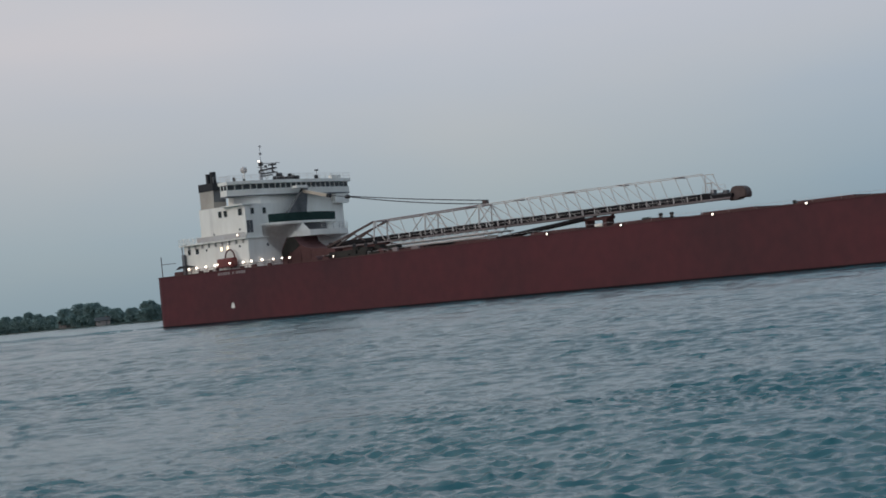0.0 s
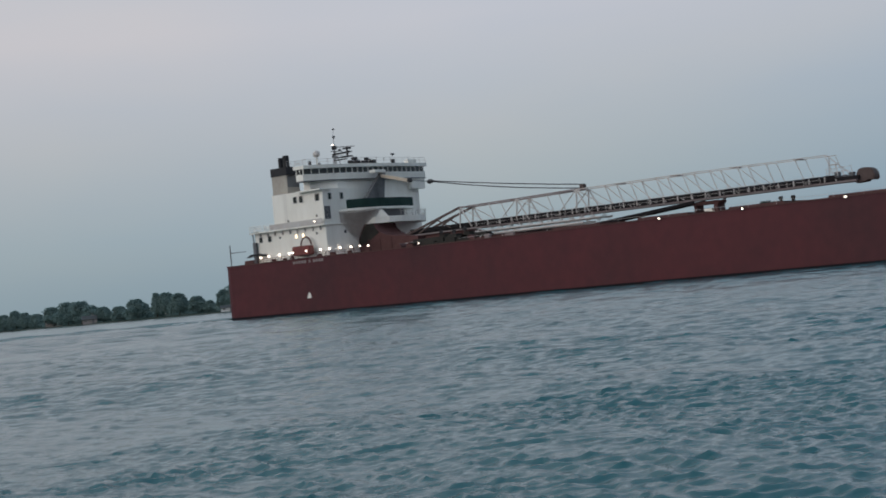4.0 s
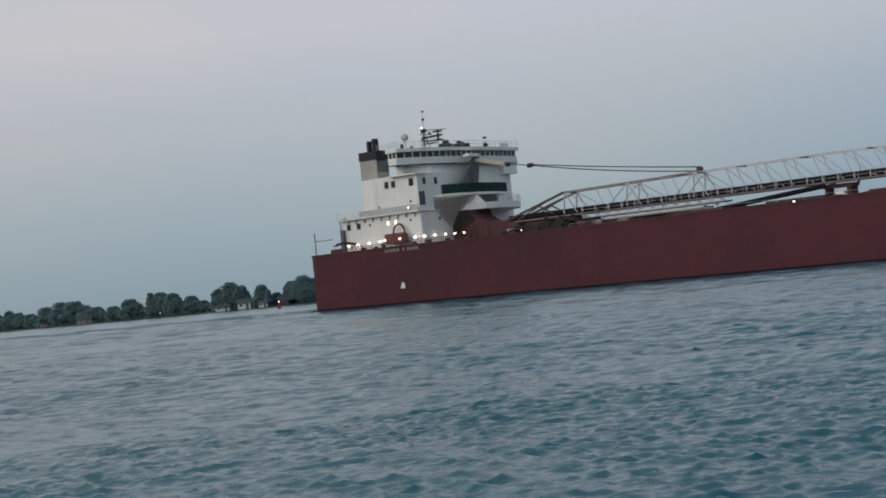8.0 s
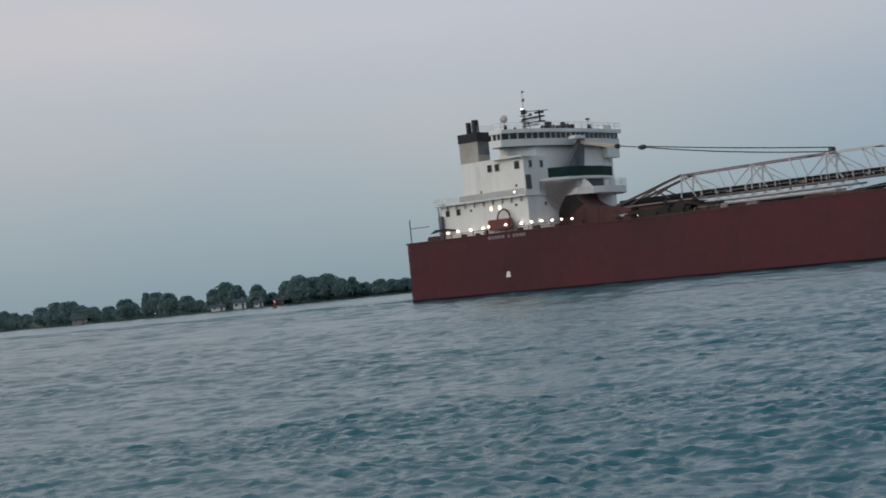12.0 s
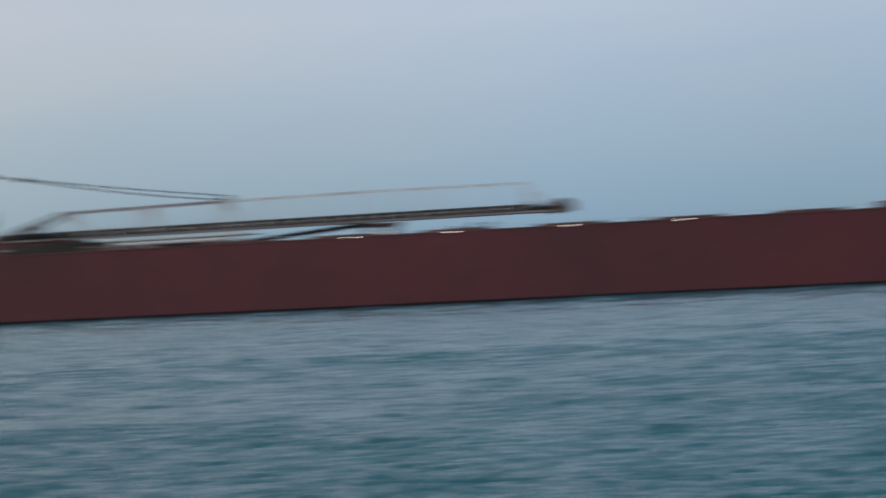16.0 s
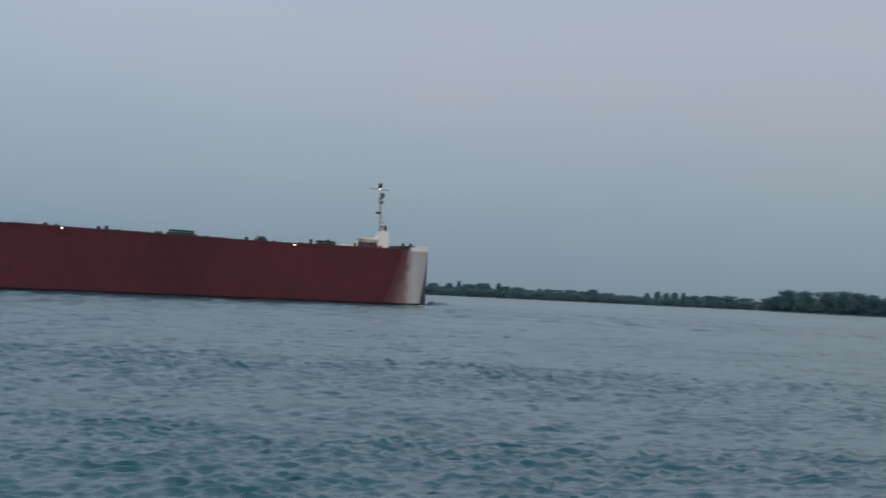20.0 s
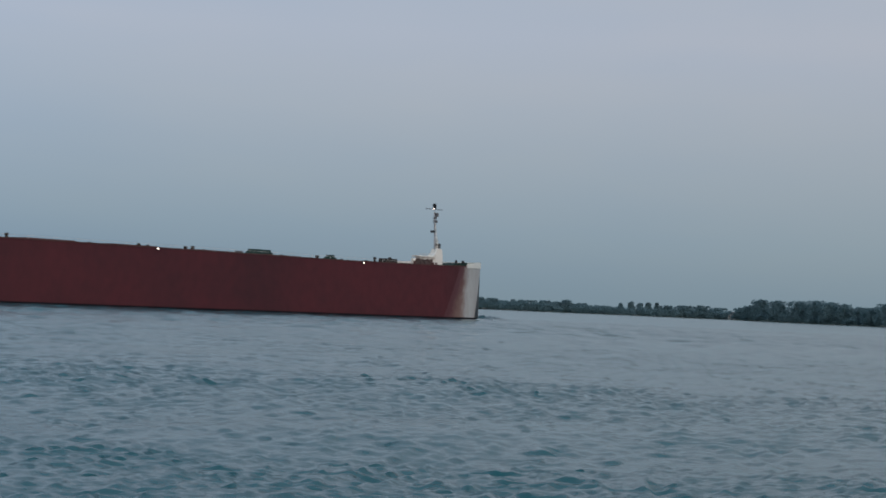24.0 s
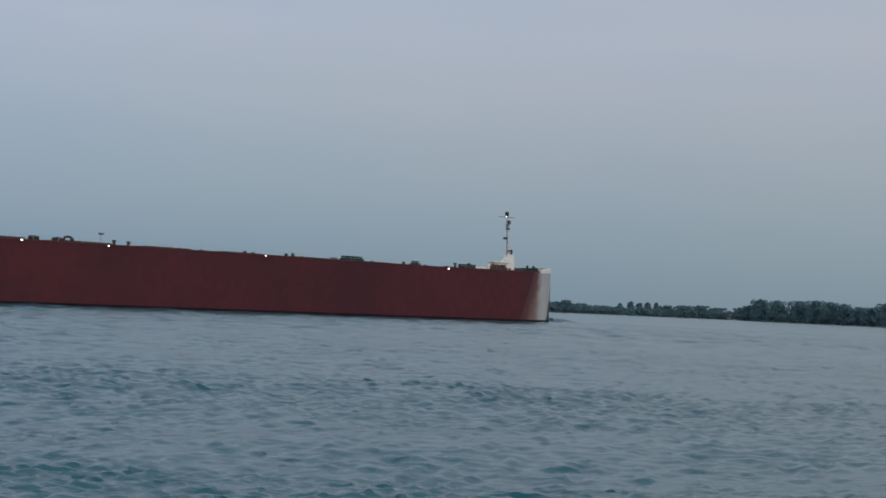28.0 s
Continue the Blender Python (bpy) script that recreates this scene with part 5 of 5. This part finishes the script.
part("deck_lamp", bm, M_WARM, ship, "warm lit deck lamp", smooth=True)
bm = slab_xz(B(), [(302.0, 8.0), (302.2, 9.6), (303.2, 10.15), (305.2, 10.4), (307.0, 10.5), (307.5, 8.0)], 11.0, 16.0)
bmesh.ops.bevel(bm, geom=list(bm.edges), offset=0.15, segments=2, affect="EDGES")
part("windlass_cover", bm, M_GREEN, ship, "dark canvas cover over the windlass")
for x, y in ((296.3, 10.4), (296.9, 10.5), (297.6, 10.4), (289.4, 8.0)):
    part("mooring_bitt", rod(B(), (x, y, 8.0), (x, y, 10.1), 0.2, n=12), M_DARKRED, ship)
bm = rod(B(), (293.2, 10.7, 9.75), (295.4, 10.7, 9.75), 0.5, n=14)
for x in (293.1, 294.2, 295.5):
    rod(bm, (x - 0.08, 10.7, 9.75), (x + 0.08, 10.7, 9.75), 0.9, n=16)
box(bm, 293.3, 295.3, 10.3, 11.1, 8.0, 9.3, 0.05)
part("winch", bm, M_BROWN, ship, "rusty mooring winch")
for x, y, r in ((303.8, 11.2, 0.3), (305.7, 11.2, 0.36)):
    part("windlass_knob", rod(B(), (x, y, 10.3), (x, y, 10.85), r, r * 0.6, 10), M_BLACK, ship)
bm = B()
pts = [(x, y) for x, y in outline(-0.04) if x > 296.4]
for p, q in zip(pts, pts[1:]):
    tall = 0.7 + 0.4 * min(1.0, max(0.0, (min(p[0], q[0]) - 296.4) / 5.0))
    beam(bm, (*p, sheer(p[0]) - 0.4 + tall / 2), (*q, sheer(q[0]) - 0.4 + tall / 2), 0.2, tall)
part("bow_bulwark", bm, M_WHITE, ship, "white flared bulwark round the bow")


# ---- wash: the wave at the stem and the long low ridges behind the stern, which go with the ship ----
def wash():
    root = tagged(new("ship_wake"), "low dark wake ridges and thin foam round the hull", "wake")
    bm = B()
    for k, (off, high, slope) in enumerate(((-9.0, 0.42, 0.0), (-1.0, 0.26, 0.10), (3.2, 0.24, 0.14))):
        prev = None
        for i in range(61):
            s = i / 60
            x = -3 - 330 * s
            y = 1.5 - off - 330 * s * slope + 0.8 * math.sin(i * 0.9 + k)
            hgt = high * (0.75 + 0.25 * math.sin(i * 1.7 + k * 2)) * (1 - 0.6 * s)
            ring = [bm.verts.new((x + 0.3 * dy, y + dy, z)) for dy, z in ((-0.75, -0.12), (-0.25, hgt * 0.7), (0, hgt), (0.7, hgt * 0.5), (2.4, -0.12))]
            if prev:
                for j in range(4):
                    bm.faces.new((prev[j], prev[j + 1], ring[j + 1], ring[j]))
            prev = ring
    part("wake_ridge", bm, M_WATER, root, smooth=True)
    for side in (1, -1):
        bm = B()
        prev = None
        for i in range(25):
            s = i / 24
            x = 312.6 - 15 * s ** 1.3
            y = MID - side * (1.0 + 19.5 * s ** 0.85)
            h = 0.85 * (1 - s) ** 0.7 * (0.8 + 0.2 * math.sin(i * 2.3)) + 0.04
            out = Vector((0.45, -side * 0.9, 0)) * (1.2 + 2.2 * s)
            ring = [bm.verts.new(Vector((x, y, -0.12)) + out * t + Vector((0, 0, h * c))) for t, c in ((-0.8, 0.0), (-0.25, 0.8), (0, 1.15), (0.35, 0.7), (1.0, -0.1))]
            if prev:
                for j in range(4):
                    bm.faces.new((prev[j], prev[j + 1], ring[j + 1], ring[j]))
            prev = ring
        part("bow_wave", bm, M_WATER, root, "dark curl of water thrown off the stem", smooth=True)
    bm = B()
    rng = random.Random(4)
    for i in range(5):
        s = rng.random()
        x, y = 308.5 - 12 * s, 4.5 - 5.2 * s + rng.uniform(-0.8, 0.5)
        w = rng.uniform(0.15, 0.55)
        bmesh.ops.create_icosphere(bm, subdivisions=1, radius=w, matrix=Matrix.Translation((x, y - 0.4, 0.06)) @ Matrix.Diagonal((1.6, 0.8, 0.28, 1)))
    for i in range(7):
        s = rng.random()
        bmesh.ops.create_icosphere(bm, subdivisions=1, radius=rng.uniform(0.15, 0.5), matrix=Matrix.Translation((-1 - 16 * s, 1.5 + rng.uniform(-2, 3), 0.12)) @ Matrix.Diagonal((1.8, 0.9, 0.25, 1)))
    tagged(part("foam", bm, M_FOAM, root, "thin white foam flecks"), kind="stuff")
    return root


wake = wash()


def motions():
    rows = [(t, pose(SHIP_START + SHIP_SPEED * t, SHIP_LINE, 0)) for t in range(0, 29, 2)]
    walk(ship, rows)
    walk(wake, rows)
    walk(water, [(t, pose(6.0 - 0.45 * t, 6.0 - 0.5 * t, 0.012 * math.sin(t * 1.3))) for t in range(0, 29)])


motions()
